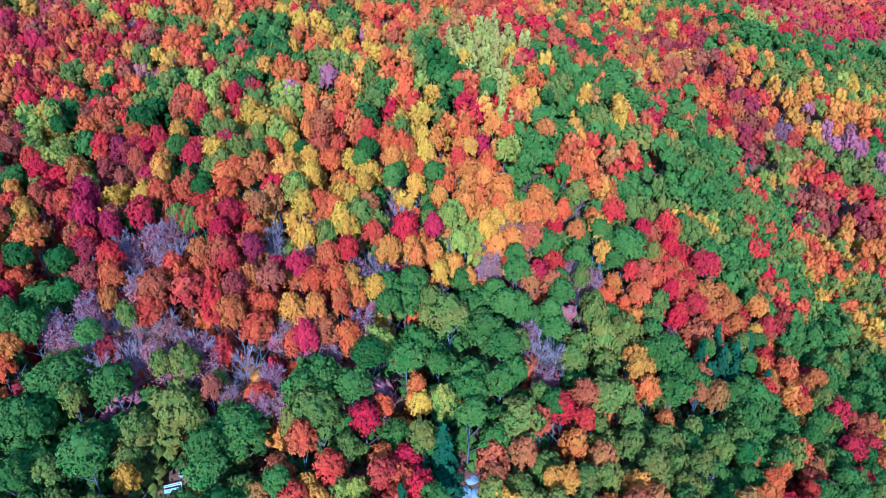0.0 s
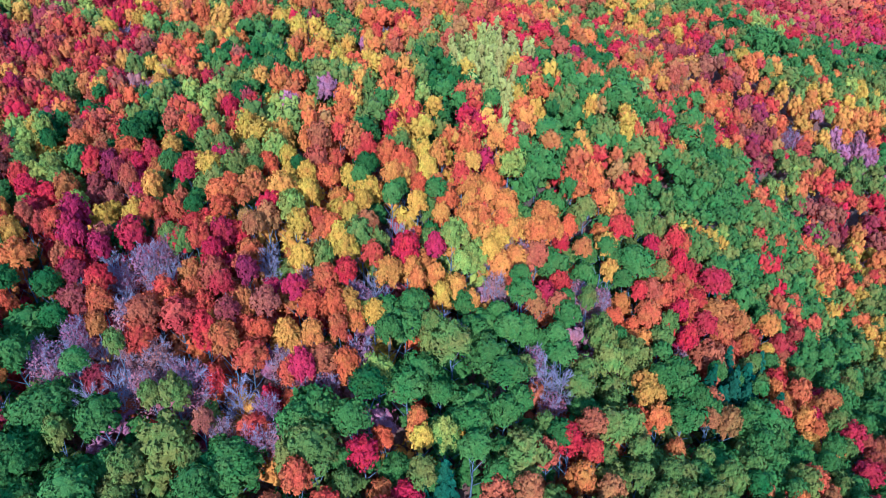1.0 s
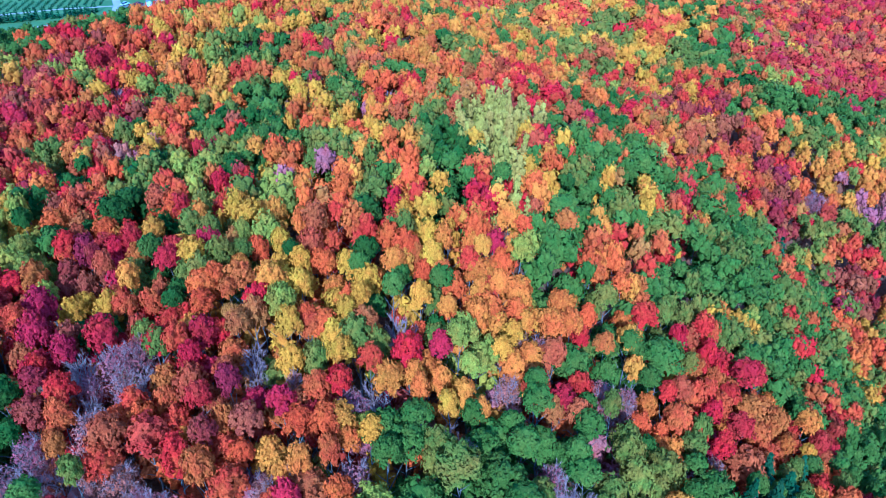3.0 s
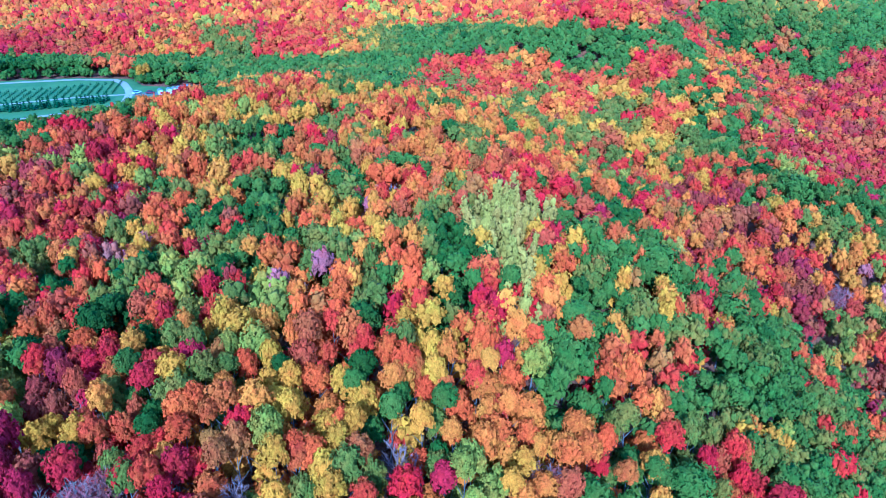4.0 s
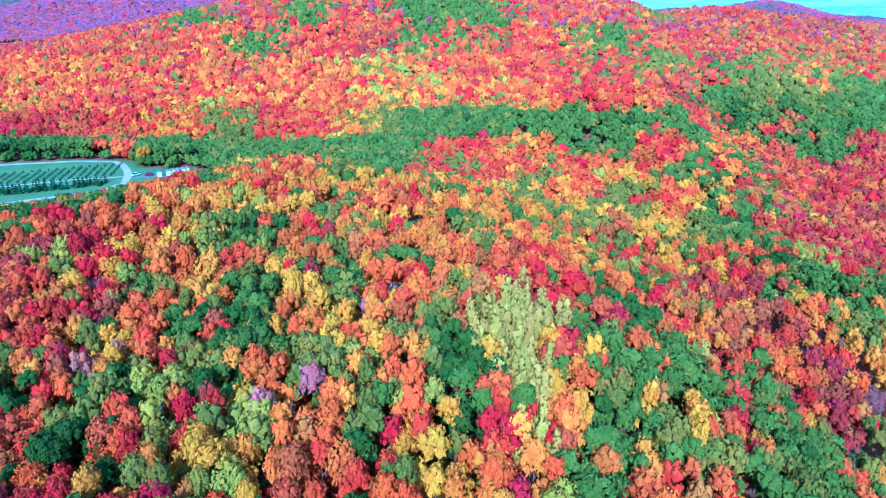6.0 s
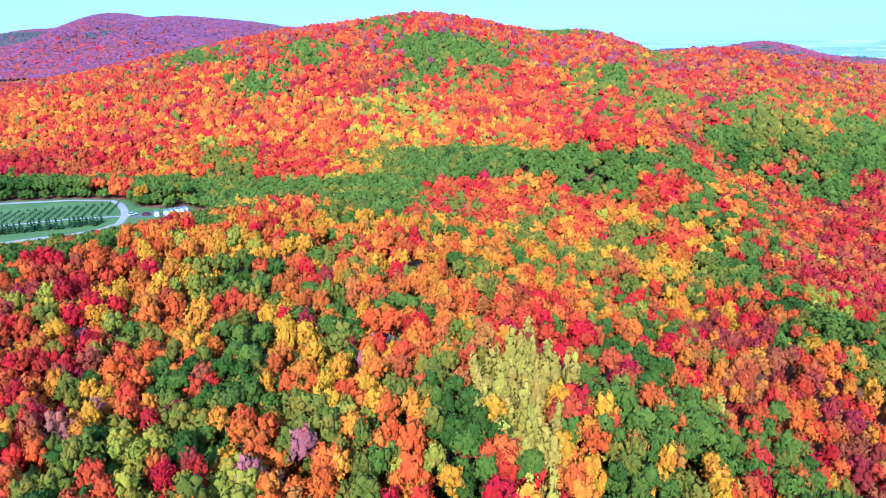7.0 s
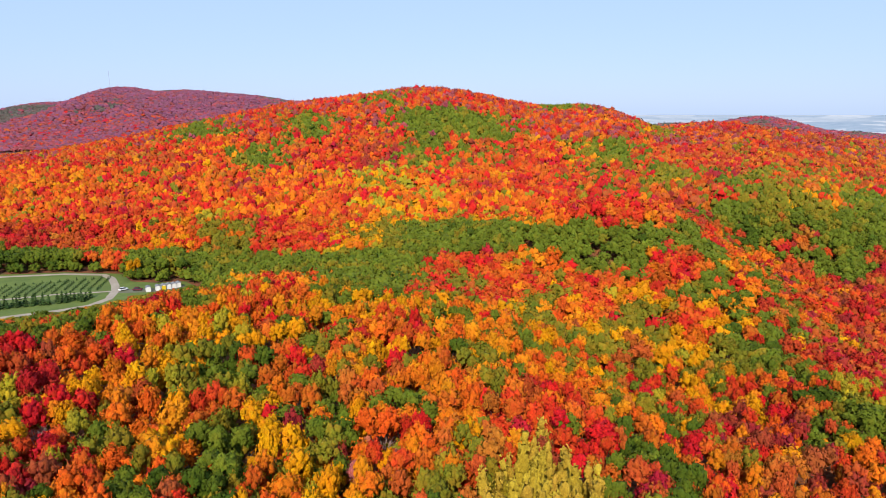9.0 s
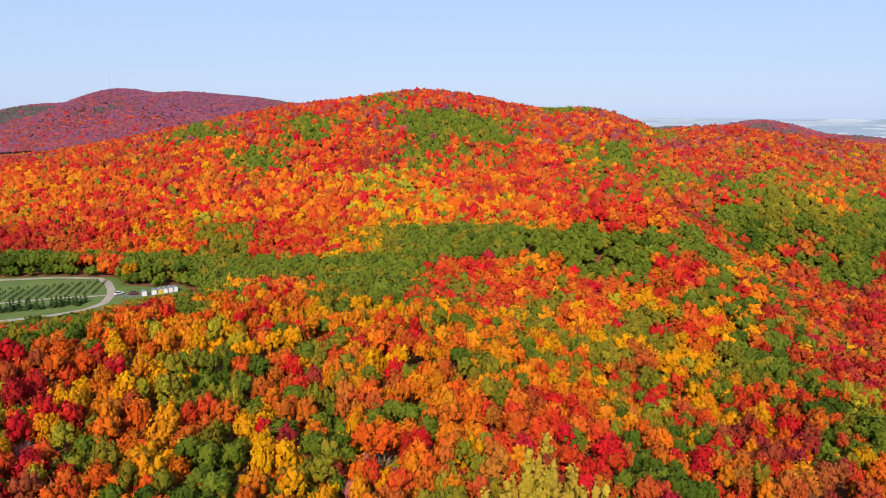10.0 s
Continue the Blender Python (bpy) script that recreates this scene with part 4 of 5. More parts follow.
def kind_at(x, y, rng):
    if rng.uniform() < 0.2:          # young trees of the same kind beside a noted one
        d = np.hypot(NOTED_AT[:, 0] - x, NOTED_AT[:, 1] - y) - 0.5 * NOTED_AT[:, 2]
        i = int(np.argmin(d))
        if d[i] < (1.5 if y < 100 else 2.4):
            return NOTED_KIND[i]
    x0, y0, side, rows = NEAR_PLAN if y < 172 else MIDDLE_PLAN if y < 442 else HILL_PLAN
    stray = 0.45 if y < 172 else 0.6 if y < 442 else 1.0
    i = int((x - x0) / side + rng.uniform(-stray, stray))
    j = int((y - y0) / side + rng.uniform(-stray, stray) * 0.7)
    letter = rows[min(max(j, 0), len(rows) - 1)][min(max(i, 0), len(rows[0]) - 1)]
    if rng.uniform() < (0.6 if letter in "yup" else 0.36):
        letter = AMONG[letter][rng.integers(len(AMONG[letter]))]
    if x < -30 and y < 172 and letter in "un" and rng.uniform() < (0.7 if letter == "u" else 0.35):          # the west slope is redder
        letter = "rcmr"[rng.integers(4)]
    if letter == "r" and (y > 442 or (y > 250 and x > 90)) and rng.uniform() < (0.3 if x < 80 else 0.6):          # duller reds on the hill's east side
        letter = "mcurm"[rng.integers(5)]
    elif letter in "ny" and y > 400 and rng.uniform() < 0.5:          # scarlet maples run through the orange of the hill
        letter = "r" if letter == "n" else "n"
    if y > 620 and letter in "rcmu" and rng.uniform() < 0.2:          # some reds on the hill's heights carry a haze tint in their colour
        return "haze_red"
    return LETTERS[letter]


CLEARING = [(-300, 247), (-220, 272), (-187, 299), (-164, 313), (-155, 328), (-149, 340), (-139, 349), (-134, 358), (-142, 366), (-154, 362), (-166, 364), (-178, 379), (-208, 380), (-235, 373), (-300, 348)]


def in_farm(x, y):
    """The clearing: fields, drive and yard."""
    inside = False
    for (x0, y0), (x1, y1) in zip(CLEARING, CLEARING[1:] + CLEARING[:1]):
        if (y0 > y) != (y1 > y) and x < x0 + (y - y0) * (x1 - x0) / (y1 - y0):
            inside = not inside
    return inside


def scatter(x0, x1, y0, y1, gap, rng, taken, keep):
    """Spots at least about gap apart, on a jittered grid, clear of the taken ones."""
    nx, ny = int((x1 - x0) / gap), int((y1 - y0) / gap)
    pts = []
    T = np.array(taken) if len(taken) else np.zeros((0, 3))
    for j in range(ny):
        for i in range(nx):
            x = x0 + (i + 0.5 + (j % 2) * 0.5 + rng.uniform(-0.42, 0.42)) * gap
            y = y0 + (j + 0.5 + rng.uniform(-0.42, 0.42)) * gap
            if not keep(x, y):
                continue
            if len(T) and (np.hypot(T[:, 0] - x, T[:, 1] - y) < 0.3 * T[:, 2] + 0.3 * gap).any():
                continue
            pts.append((x, y))
    return pts


def opens(x, y):
    """The small rocky clearing with the bench."""
    return not (abs(x + 27.3) < (2.6 if y < 47 else 1.5) and 30 < y < 48.6) and not (0 < x < 4.2 and 46.5 < y < 53) and not (0.6 < x < 3.4 and 34 < y < 47)


def in_near(x, y):
    return abs(x) < 24 + 0.54 * y and y < 150 - 0.12 * abs(x)


count = {}
for kind, spots in NOTED:
    for x, y, wide in spots:
        plant(kind, x, y, wide * 0.92, tree_rng)
        count[kind] = count.get(kind, 0) + 1
joined = []          # trees of the woodland that stays one mass: kind, x, y, width
for x, y in scatter(-130, 130, 26, 150, 2.4, tree_rng, taken, lambda x, y: in_near(x, y) and opens(x, y)):
    kind = kind_at(x, y, tree_rng)
    wide = tree_rng.uniform(2.4, 4.1) * (1.2 if kind in ("green", "dark") and y < 75 else 1.0)
    if kind == "pine":
        wide = tree_rng.uniform(4.0, 5.2)
    if math.hypot(x + 27.5, y - 46) < 9:
        wide = min(wide, 4.6)
    if y > 100 or count.get(kind, 0) >= 300:
        joined.append((kind, x, y, wide))
        continue
    count[kind] = count.get(kind, 0) + 1
    plant(kind, x, y, wide, tree_rng)


# ---- bushes and saplings under and between the near trees ----
undergrowth = []
for x, y in scatter(-110, 110, 26, 150, 3.0, tree_rng, [], lambda x, y: in_near(x, y) and opens(x, y)):
    kind = kind_at(x, y, tree_rng)
    undergrowth.append(("russet" if kind in ("bare", "tan") else kind, x, y, tree_rng.uniform(2.8, 4.6)))


# ---- the woodland beyond, one mass a stretch ----
def simple_crowns(rng, detail):
    """Cheaper crowns for woods farther off, by form."""
    made = {"conifer": [conifer_shape(rng, 6 if detail < 3 else 4, 18 if detail < 3 else 8, 0.42) for _ in range(2)]}
    lobes, per, spray = {1: (12, 12, 0.17), 2: (10, 8, 0.19), 3: (6, 3, 0.22), 4: (2, 2, 0.4)}[detail]
    for form in ("round", "broad", "narrow"):
        made[form] = [crown_shape(rng, form, lobes, per, spray, True) for _ in range(8)]
    return made


def edge_of_farm(x, y):
    """How far trees are cut down to bushes beside the clearing: 1 in the wood, less along its near edge."""
    if -330 < x < -90 and 220 < y < 385:
        for d in (2, 5, 9, 13, 17, 21, 25, 29, 33, 37):
            if in_farm(x - 0.55 * d, y + 0.83 * d):
                return 0.05 + 0.024 * d
        if in_farm(x, y - 5) or in_farm(x, y - 2):
            return 0.9
    return 1


def woodland(name, label, spots, detail, seed, low_growth=False):
    """Many trees as one mesh, with a tone for each tree."""
    rng = np.random.default_rng(seed)
    shapes = simple_crowns(rng, detail)
    kinds = [k for k in LEAF if any(s[0] == k for s in spots)]
    vs, ns, fs, mi, tones, at = [], [], [], [], [], 0
    xs, ys = np.array([s[1] for s in spots]), np.array([s[2] for s in spots])
    zs = land(xs, ys)
    for (kind, x, y, wide), z in zip(spots, zs):
        if kind in ("bare", "thin"):
            kind = "thin"
        if kind not in kinds:
            kinds.append(kind)
        form = FORM.get(kind, "round")
        v, f, nv = shapes[form][rng.integers(len(shapes[form]))]
        a, r = rng.uniform(0, 6.28), wide / 2
        c, s = math.cos(a), math.sin(a)
        tall, foot = crown_size(form, min(r, 3.6), rng, 1.0 if detail < 2 else 0.3)
        if detail > 2:          # far crowns reach down to the ones before them
            tall, foot = tall * (1.15 if detail == 3 else 1.0), foot * 0.3
        low = (0.8 if y < 95 else 0.6) if low_growth else edge_of_farm(x, y)
        if low < 1:
            tall, foot, r = max(0.4, tall * low), 0.1, r * (0.6 + 0.4 * low)
        p = np.empty_like(v)
        p[:, 0] = (v[:, 0] * c - v[:, 1] * s) * r + x
        p[:, 1] = (v[:, 0] * s + v[:, 1] * c) * r + y
        p[:, 2] = v[:, 2] * tall + foot + z
        vs.append(p)
        q = np.empty_like(nv)
        q[:, 0], q[:, 1], q[:, 2] = (nv[:, 0] * c - nv[:, 1] * s) / r, (nv[:, 0] * s + nv[:, 1] * c) / r, nv[:, 2] / tall
        ns.append(unit(q) + np.array([0, 0, (0, 0, 0.2, 0.5, 1.5)[detail]]))
        fs.append(f + at)
        mi.append(np.full(len(f), kinds.index(kind)))
        tones.append(np.full(len(v), rng.uniform(0, 1)))
        at += len(v)
    me = mesh_from(name, np.concatenate(vs), np.concatenate(fs), [LEAF[k] for k in kinds], np.concatenate(mi))
    soft_normals(me, unit(np.concatenate(ns)))
    att = me.attributes.new("tone", 'FLOAT', 'POINT')
    att.data.foreach_set("value", np.concatenate(tones).astype(np.float32))
    return tagged(new(name, me), label, "forest", kind="stuff")


wood_rng = np.random.default_rng(21)


def stand(x0, x1, y0, y1, gap, keep, wide=(3.6, 5.8), kind=None):
    out = []
    for x, y in scatter(x0, x1, y0, y1, gap, wood_rng, taken, keep):
        out.append((kind or kind_at(x, y, wood_rng), x, y, wood_rng.uniform(*wide)))
    return out


def in_mid(x, y):
    return not in_near(x, y) and abs(x) < (28 + 0.53 * y if y < 240 else 34 + 0.6 * y) and not in_farm(x, y)


woodland("undergrowth", "low bushes and saplings in russet, red and green", undergrowth, 2, 35, True)
woodland("ridge_woods", "mixed autumn woodland in red, orange, yellow and green", joined + stand(-200, 200, 40, 262, 3.2, in_mid, (2.8, 4.7)), 1, 31)
# unseen woods added behind the camera, for shadows and the view from above
woodland("rear_woods", "green and olive woodland added out of view behind the camera", stand(-95, 95, -60, 26, 4.9, lambda x, y: True, (5.0, 7.4)), 1, 36)
woodland("hollow_woods", "autumn woodland of red and green trees round a clearing", stand(-330, 330, 262, 432, 4.5, in_mid, (5.2, 8.2)), 2, 32)
woodland("hillside_woods", "hillside covered with red and orange autumn trees", stand(-560, 560, 432, 820, 5.1, lambda x, y: abs(x) < 34 + 0.61 * y and not in_farm(x, y), (5.2, 8.8)), 3, 33)


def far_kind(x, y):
    """Far slopes, haze put into the leaf colours: dull red low down, mauve above, with grey-green patches."""
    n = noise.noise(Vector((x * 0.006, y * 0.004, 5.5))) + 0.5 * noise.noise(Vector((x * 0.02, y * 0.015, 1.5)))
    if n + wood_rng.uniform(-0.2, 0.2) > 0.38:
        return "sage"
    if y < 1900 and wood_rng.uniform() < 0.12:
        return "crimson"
    return "haze_red" if wood_rng.uniform() < 0.95 - (y - 1050) / 1700 + 0.4 * n else "mauve"


def far_seen(x, y):
    """The slopes that face the near ridge, and the level woods before them."""
    return y < 1000 or (x < -150 and y > 1500) or (x > 150 and 1100 < y < 2000)


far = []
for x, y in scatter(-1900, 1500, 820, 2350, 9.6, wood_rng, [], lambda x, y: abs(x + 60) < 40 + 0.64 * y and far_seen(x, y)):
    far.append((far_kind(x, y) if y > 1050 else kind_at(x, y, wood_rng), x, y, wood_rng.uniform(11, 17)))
woodland("distant_woods", "distant hills of red woods, tinted dull and mauve for haze", far, 4, 34)


# ---- the farm in the clearing ----
def sheet(name, outline, z, mat, label, category):
    """A flat patch of ground, cut into small faces, with an uneven surface."""
    bm = bmesh.new()
    vs = [bm.verts.new((x, y, z)) for x, y in outline]
    bm.faces.new(vs)
    bmesh.ops.triangulate(bm, faces=bm.faces)
    bmesh.ops.recalc_face_normals(bm, faces=bm.faces)
    if bm.faces[:][0].normal.z < 0:
        bmesh.ops.reverse_faces(bm, faces=bm.faces)
    me = bpy.data.meshes.new(name)
    bm.to_mesh(me)
    bm.free()
    me.materials.append(mat)
    return tagged(new(name, me), label, category, kind="structure")


def track(name, line, wide, z, mat, label):
    """A track along a line, with slightly wandering edges."""
    rng = np.random.default_rng(3)
    pts = [Vector((*p, 0)) for p in line]
    fine = []
    for a, b in zip(pts, pts[1:]):
        n = max(2, int((b - a).length / 1.5))
        fine += [a.lerp(b, i / n) for i in range(n)]
    fine.append(pts[-1])
    v, f = [], []
    for i, p in enumerate(fine):
        d = (fine[min(i + 1, len(fine) - 1)] - fine[max(i - 1, 0)]).normalized()
        n = Vector((-d.y, d.x, 0))
        for s in (-0.5, 0.0, 0.5):
            q = p + n * s * (wide + rng.uniform(-0.25, 0.25))
            v.append((q.x, q.y, z + (0.03 if s == 0 else 0)))
        if i:
            k = 3 * i
            f += [(k - 3, k - 2, k + 1, k), (k - 2, k - 1, k + 2, k + 1)]
    me = mesh_from(name, v, np.array(f)[:, ::-1], (mat,))
    if me.polygons[0].normal.z < 0:
        me.flip_normals()
    return tagged(new(name, me), label, "track", kind="structure")


L0 = FARM_LEVEL
sheet("field", CLEARING, L0 + 0.05, GRASS, "mown green grass field of a tree nursery", "field")
track("farm_track", [(-300, 252), (-218, 276), (-186, 303), (-170, 314), (-162, 322), (-160, 333), (-164, 346), (-170, 357), (-178, 369), (-186, 376), (-205, 376), (-232, 368), (-300, 342)], 3.4, L0 + 0.1, GRAVEL, "pale gravel farm track bending round the field")
track("field_track", [(-290, 295), (-232, 312), (-204, 327.5), (-186, 338), (-165, 345)], 2.2, L0 + 0.16, GRAVEL, "narrow pale gravel track between nursery rows")
track("yard", [(-166, 345), (-156, 347), (-146, 349.5), (-137, 356)], 7.0, L0 + 0.08, YARD, "gravel yard where cars and sheds stand")

farm_rng = np.random.default_rng(8)
NURSERY = [single_mesh("crown", conifer_shape(farm_rng, 6, 16, 0.5), LEAF["pine"]) for _ in range(3)]
STEM = single_mesh("trunk", rod((0, 0, -0.2), (0, 0, 1.2), 0.07, 0.04, 6), BARK)


def young_conifer(x, y, wide, high, group):
    tree = new("young_conifer")
    tree.empty_display_size = 0.3
    tree.matrix_basis = pose(x, y, L0, 0, 0, farm_rng.uniform(0, 360))
    tagged(tree, "young blue-green conifer in a nursery row", "tree", group)
    ob = new("crown", NURSERY[farm_rng.integers(3)])
    ob.parent = tree
    ob.location, ob.scale = (0, 0, 0.15), (wide / 2, wide / 2, high / 3)
    ob = new("trunk", STEM)
    ob.parent = tree
    return tree


for row in range(3):          # the dense dark rows between the tracks
    for i in range(22):
        if farm_rng.uniform() < 0.12:
            continue
        x = -168.5 - i * 2.6 + farm_rng.uniform(-0.5, 0.5)
        young_conifer(x, 334.6 + (x + 167) * 0.545 - row * 2.7 + farm_rng.uniform(-0.4, 0.4), farm_rng.uniform(2.6, 3.8), farm_rng.uniform(2.8, 4.4), "dark nursery rows")
for row in range(17):         # open rows of small trees
    for i in range(10):
        d = 3.0 + i * 2.7 + farm_rng.uniform(-0.3, 0.3)
        x, y = -172 - row * 3.1 - 0.28 * d, 344.5 - row * 1.62 + 0.96 * d
        if in_farm(x, y - 1) and in_farm(x, y + 6) and farm_rng.uniform() > 0.08:
            young_conifer(x, y, farm_rng.uniform(1.0, 1.5), farm_rng.uniform(0.9, 1.5), "small nursery rows")


def shed(x, y, turn, front):
    """A small gabled market shed: walls, roof, door and front board."""
    ob = new("shed")
    ob.matrix_basis = pose(x, y, L0 + 0.1, 0, 0, turn)
    tagged(ob, "small white shed with a pale grey roof" if front is WHITE else "small white shed with a bright yellow front", "shed", "market sheds")
    w, l, h = 1.9, 3.0, 2.0
    bm = bmesh.new()
    box(bm, (-w / 2, -l / 2, 0), (w / 2, l / 2, h), 0.03)
    part("wall", bm, WHITE, ob)
    for side in (-1, 1):
        bm = bmesh.new()
        box(bm, (-0.04, -l / 2 - 0.2, -0.04), (w / 2 + 0.28, l / 2 + 0.2, 0.04), 0.01)
        bmesh.ops.transform(bm, matrix=pose(0, 0, h + 0.45, 0, 24, 0), verts=bm.verts)
        if side < 0:
            bmesh.ops.transform(bm, matrix=Matrix.Rotation(math.pi, 4, 'Z'), verts=bm.verts)
        part("roof", bm, SHINGLE, ob)
    for k in (-1, 1):
        bm = bmesh.new()
        tri = [[bm.verts.new(p) for p in ((-w / 2, y0, h), (w / 2, y0, h), (0, y0, h + 0.42))] for y0 in (k * (l / 2 - 0.03), k * (l / 2 - 0.09))]
        bm.faces.new(tri[0])
        bm.faces.new(tri[1][::-1])
        for i in range(3):
            bm.faces.new((tri[0][i], tri[1][i], tri[1][(i + 1) % 3], tri[0][(i + 1) % 3]))
        bmesh.ops.recalc_face_normals(bm, faces=bm.faces)
        part("gable", bm, WHITE, ob)
    bm = bmesh.new()
    box(bm, (-w / 2 + 0.1, -l / 2 - 0.06, 0.1), (w / 2 - 0.1, -l / 2 - 0.005, h - 0.1), 0.01)
    part("front_board", bm, front, ob)
    return ob


for (x, y), front in zip(((-149.6, 346.4), (-146.4, 348.8), (-144.6, 350.4), (-143.0, 352.0), (-141.4, 353.6), (-140.0, 355.2)), (WHITE, WHITE, YELLOWP, WHITE, WHITE, WHITE)):
    shed(x, y, 32, front)


def car(x, y, turn, paint, label):
    ob = new("car")
    ob.matrix_basis = pose(x, y, L0 + 0.12, 0, 0, turn)
    tagged(ob, label, "car", "parked cars")
    bm = bmesh.new()
    box(bm, (-2.0, -0.85, 0.28), (2.0, 0.85, 0.85), 0.14)
    part("body", bm, paint, ob)
    bm = bmesh.new()
    box(bm, (-1.5, -0.74, 0.8), (0.95, 0.74, 1.42), 0.1)
    for v in bm.verts:
        if v.co.z > 1.1:
            v.co.x = -0.28 + (v.co.x + 0.28) * 0.74
            v.co.y *= 0.86
    part("cabin", bm, DARKGLASS, ob, "dark glazed cabin")
    bm = bmesh.new()
    box(bm, (-1.12, -0.62, 1.4), (0.6, 0.62, 1.47), 0.03)
    part("roof", bm, paint, ob)
    for sx in (-1.25, 1.25):
        for sy in (-0.8, 0.8):
            bm = bmesh.new()
            bmesh.ops.create_cone(bm, cap_ends=True, segments=16, radius1=0.31, radius2=0.31, depth=0.2)
            bmesh.ops.transform(bm, matrix=pose(sx, sy, 0.31, 90, 0, 0), verts=bm.verts)
            part("wheel", bm, RUBBER, ob)
    return ob


car(-161.0, 347.0, 60, WHITE, "white car parked at the edge of the gravel yard")
car(-154.8, 347.4, 8, MAROONP, "dark red car parked on the gravel yard")
plant("yellow", -167.5, 367.5, 5.5, farm_rng)
plant("yellow", -163.5, 366.5, 4.2, farm_rng)


# ---- the lookout with its bench ----
def bench(x, y, turn):
    z = height(x, y)
    ob = new("bench")
    ob.matrix_basis = pose(x, y, z, 0, 0, turn) @ Matrix.Diagonal((0.84, 0.84, 0.9, 1))
    tagged(ob, "weathered pale grey slatted wooden bench on bare earth", "bench")
    for k in range(3):
        bm = bmesh.new()
        box(bm, (-1.05, -0.28 + k * 0.2, 0.44), (1.05, -0.13 + k * 0.2, 0.48), 0.01)
        part("seat_slat", bm, GREYWOOD, ob)
    for k in range(2):
        bm = bmesh.new()
        box(bm, (-1.05, 0.4 + k * 0.06, 0.62 + k * 0.2), (1.05, 0.44 + k * 0.06, 0.77 + k * 0.2), 0.01)
        part("back_slat", bm, GREYWOOD, ob)
    for sx in (-0.95, 0.95):
        for sy, top in ((-0.22, 0.44), (0.3, 0.44)):
            bm = bmesh.new()
            box(bm, (sx - 0.05, sy - 0.05, -0.2), (sx + 0.05, sy + 0.05, top), 0.01)
            part("leg", bm, GREYWOOD, ob)
        bm = bmesh.new()
        box(bm, (sx - 0.04, 0.34, 0.3), (sx + 0.04, 0.4, 1.0), 0.01)
        bmesh.ops.transform(bm, matrix=Matrix.Translation((0, 0.37, 0.3)) @ Matrix.Rotation(radians(-14), 4, 'X') @ Matrix.Translation((0, -0.37, -0.3)), verts=bm.verts)
        part("back_post", bm, GREYWOOD, ob)
    return ob


bench(-27.5, 46.8, 20)


def shrub(kind, x, y, wide, high):
    """A low bush: a leafy crown that starts at the ground, on a short stem."""
    ob = new("shrub")
    ob.matrix_basis = pose(x, y, height(x, y), 0, 0, tree_rng.uniform(0, 360))
    tagged(ob, {"orange": "low orange-red bush", "russet": "low russet-brown bush", "thin": "low pinkish-brown bush", "green": "low green bush", "olive": "low olive-green bush", "red": "low red bush"}[kind] + " beside the rocky lookout", "shrub", "lookout bushes")
    leaf = new("crown", CROWN_MESH[kind][tree_rng.integers(4)]) if kind != "thin" else new("leaves", THIN_MESH[tree_rng.integers(3)])
    leaf.parent = ob
    leaf.location, leaf.scale = (0, 0, -0.1 if kind != "thin" else -high * 0.4), (wide / 2, wide / 2, high / (1.8 if kind != "thin" else 2.4))
    stem = new("trunk", STEM)
    stem.parent = ob
    return ob


for kind, x, y, wide, high in (("orange", -25.0, 46.4, 2.4, 1.5), ("red", -24.2, 45.2, 2.0, 1.4), ("russet", -22.6, 48.2, 2.6, 1.6), ("thin", -26.2, 49.2, 2.2, 1.2), ("green", -28.2, 49.4, 2.8, 2.2), ("russet", -27.0, 50.8, 2.4, 1.8), ("orange", -29.4, 51.0, 2.6, 2.0), ("green", -30.3, 48.4, 2.6, 1.8),
                               ("olive", -30.2, 45.6, 2.2, 1.4), ("russet", -20.8, 46.6, 3.0, 1.8), ("thin", 1.6, 52.6, 2.2, 1.3), ("russet", 0.2, 52.0, 1.8, 1.2), ("olive", 4.2, 51.6, 1.8, 1.2),
                               ("thin", 3.2, 53.4, 2.4, 1.4), ("green", 4.6, 49.6, 2.0, 1.3), ("orange", -1.0, 50.6, 1.8, 1.2)):
    shrub(kind, x, y, wide, high)
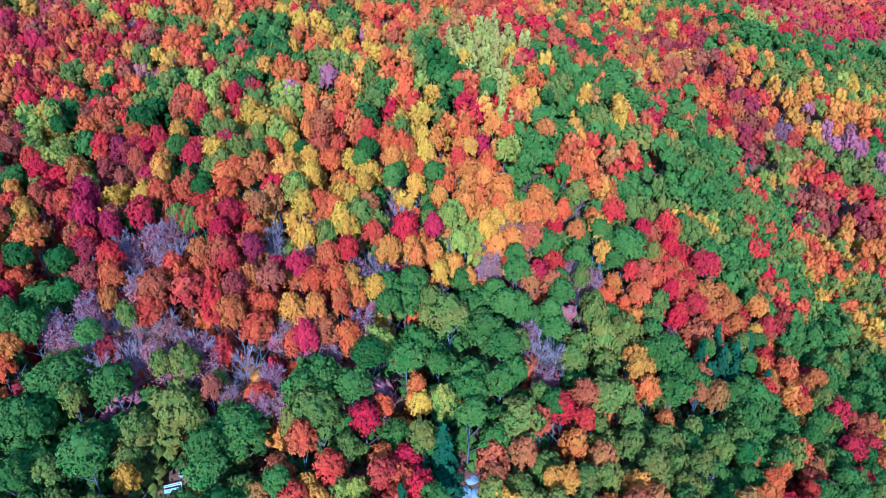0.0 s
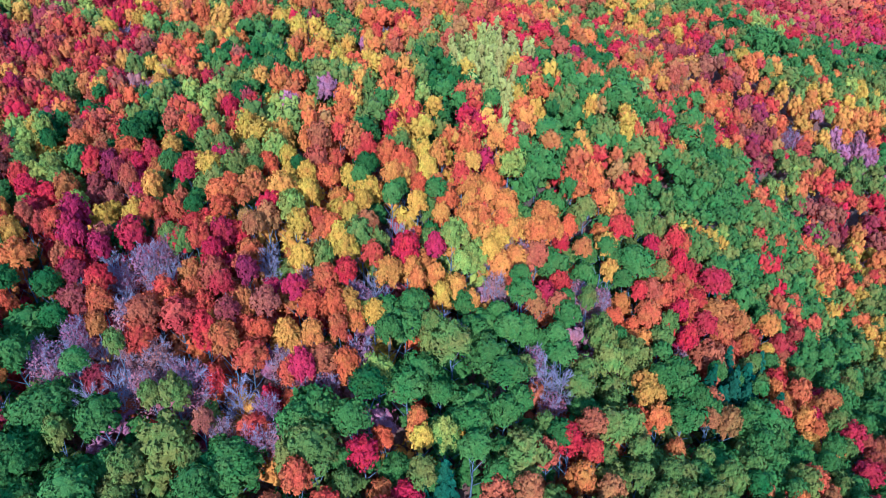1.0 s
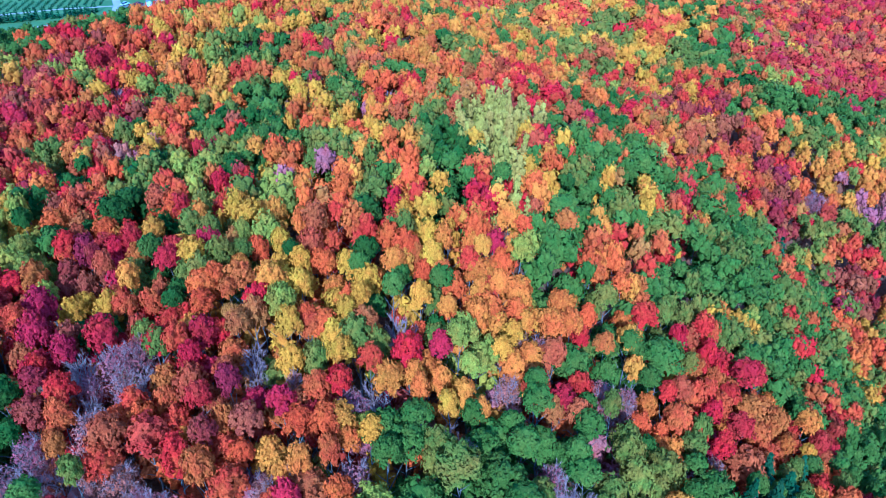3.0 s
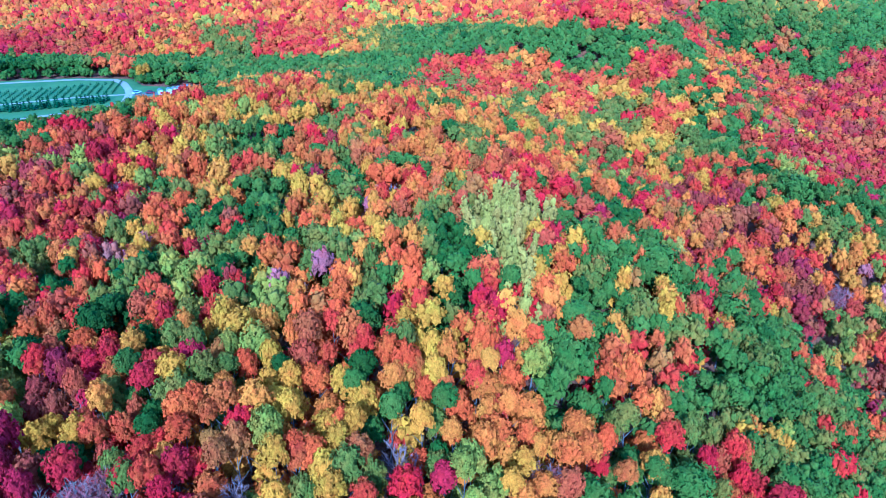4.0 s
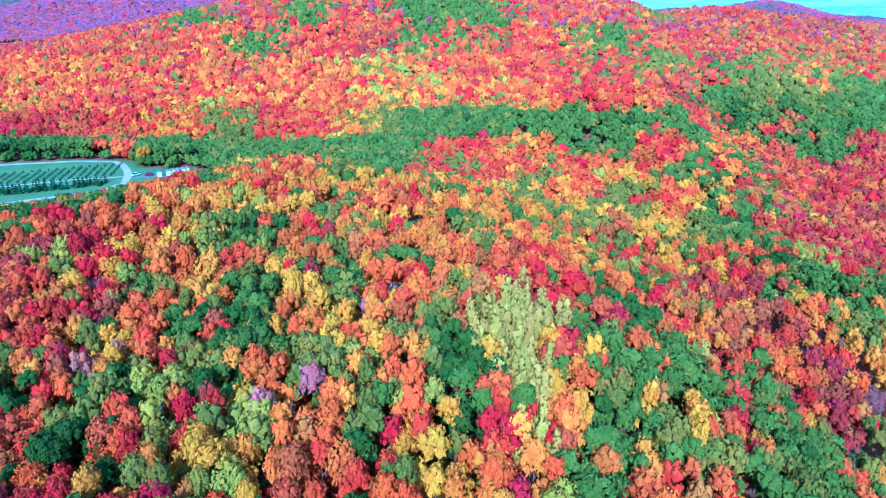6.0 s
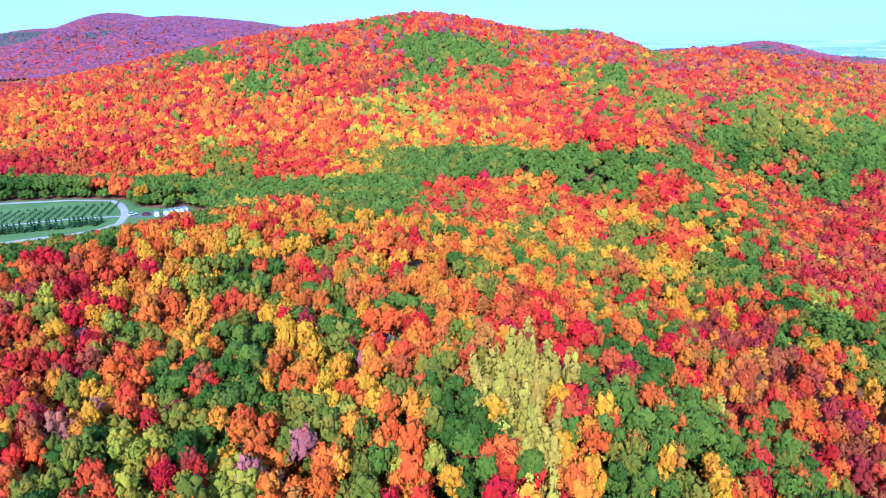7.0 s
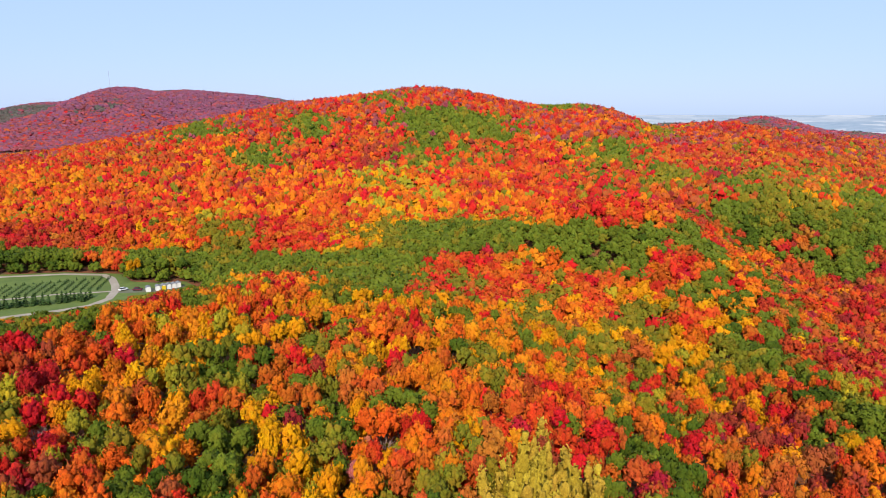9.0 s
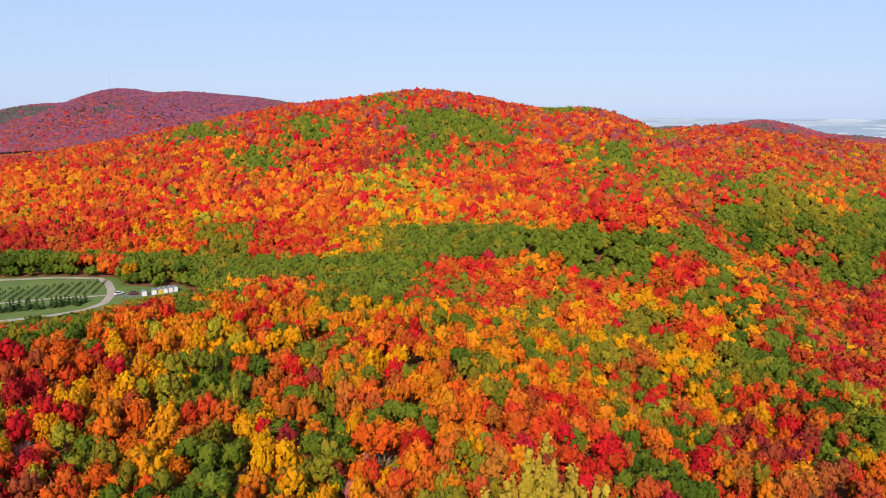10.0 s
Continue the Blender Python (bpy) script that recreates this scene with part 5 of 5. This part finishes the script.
rock_rng = np.random.default_rng(14)


def boulder(x, y, size):
    bm = bmesh.new()
    bmesh.ops.create_icosphere(bm, subdivisions=3, radius=1.0)
    off = Vector(rock_rng.uniform(-50, 50, 3))
    for v in bm.verts:
        v.co *= 1 + 0.35 * noise.noise(v.co * 1.2 + off) + 0.12 * noise.noise(v.co * 3.5 + off)
        v.co.z = max(v.co.z * 0.55, -0.3)
    me = bpy.data.meshes.new("boulder")
    bm.to_mesh(me)
    bm.free()
    me.materials.append(ROCK)
    ob = new("boulder", me)
    ob.matrix_basis = pose(x, y, height(x, y), 0, 0, rock_rng.uniform(0, 360)) @ Matrix.Diagonal((size, size * 0.8, size * 0.7, 1))
    return tagged(ob, "rough grey granite boulder on the open slope", "boulder", "boulders")


for x, y, size in ((1.4, 50.6, 1.2), (3.1, 50.9, 0.9), (2.4, 52.2, 0.8), (0.0, 49.8, 0.8), (3.4, 49.4, 1.0), (-27.2, 48.6, 0.4)):
    boulder(x, y, size)


# ---- the mast on the far hill ----
def mast(x, y, high):
    z = height(x, y)
    ob = new("radio_mast")
    ob.matrix_basis = pose(x, y, z)
    tagged(ob, "thin grey lattice radio mast on a far hilltop", "mast")
    foot = [(1.1 * math.cos(a), 1.1 * math.sin(a)) for a in (0.5, 2.6, 4.7)]
    for i in range(3):
        bm = bmesh.new()
        v, f = rod((*foot[i], -2), (foot[i][0] * 0.4, foot[i][1] * 0.4, high), 0.22, 0.16, 6)
        vs = [bm.verts.new(p) for p in v]
        for t in f:
            bm.faces.new([vs[k] for k in t])
        part("leg", bm, STEEL, ob)
    bits = []
    for k in range(14):
        for i in range(3):
            a, b, s = foot[i], foot[(i + 1) % 3], 1 - 0.6 * k / 14
            bits.append(rod((a[0] * s, a[1] * s, high * k / 14), (b[0] * s, b[1] * s, high * (k + 1) / 14), 0.08, 0.08, 4))
    ob2 = new("brace", mesh_from("brace", *together(*bits), (STEEL,)))
    ob2.parent = ob
    return ob


mast(-1178, 2250, 66)
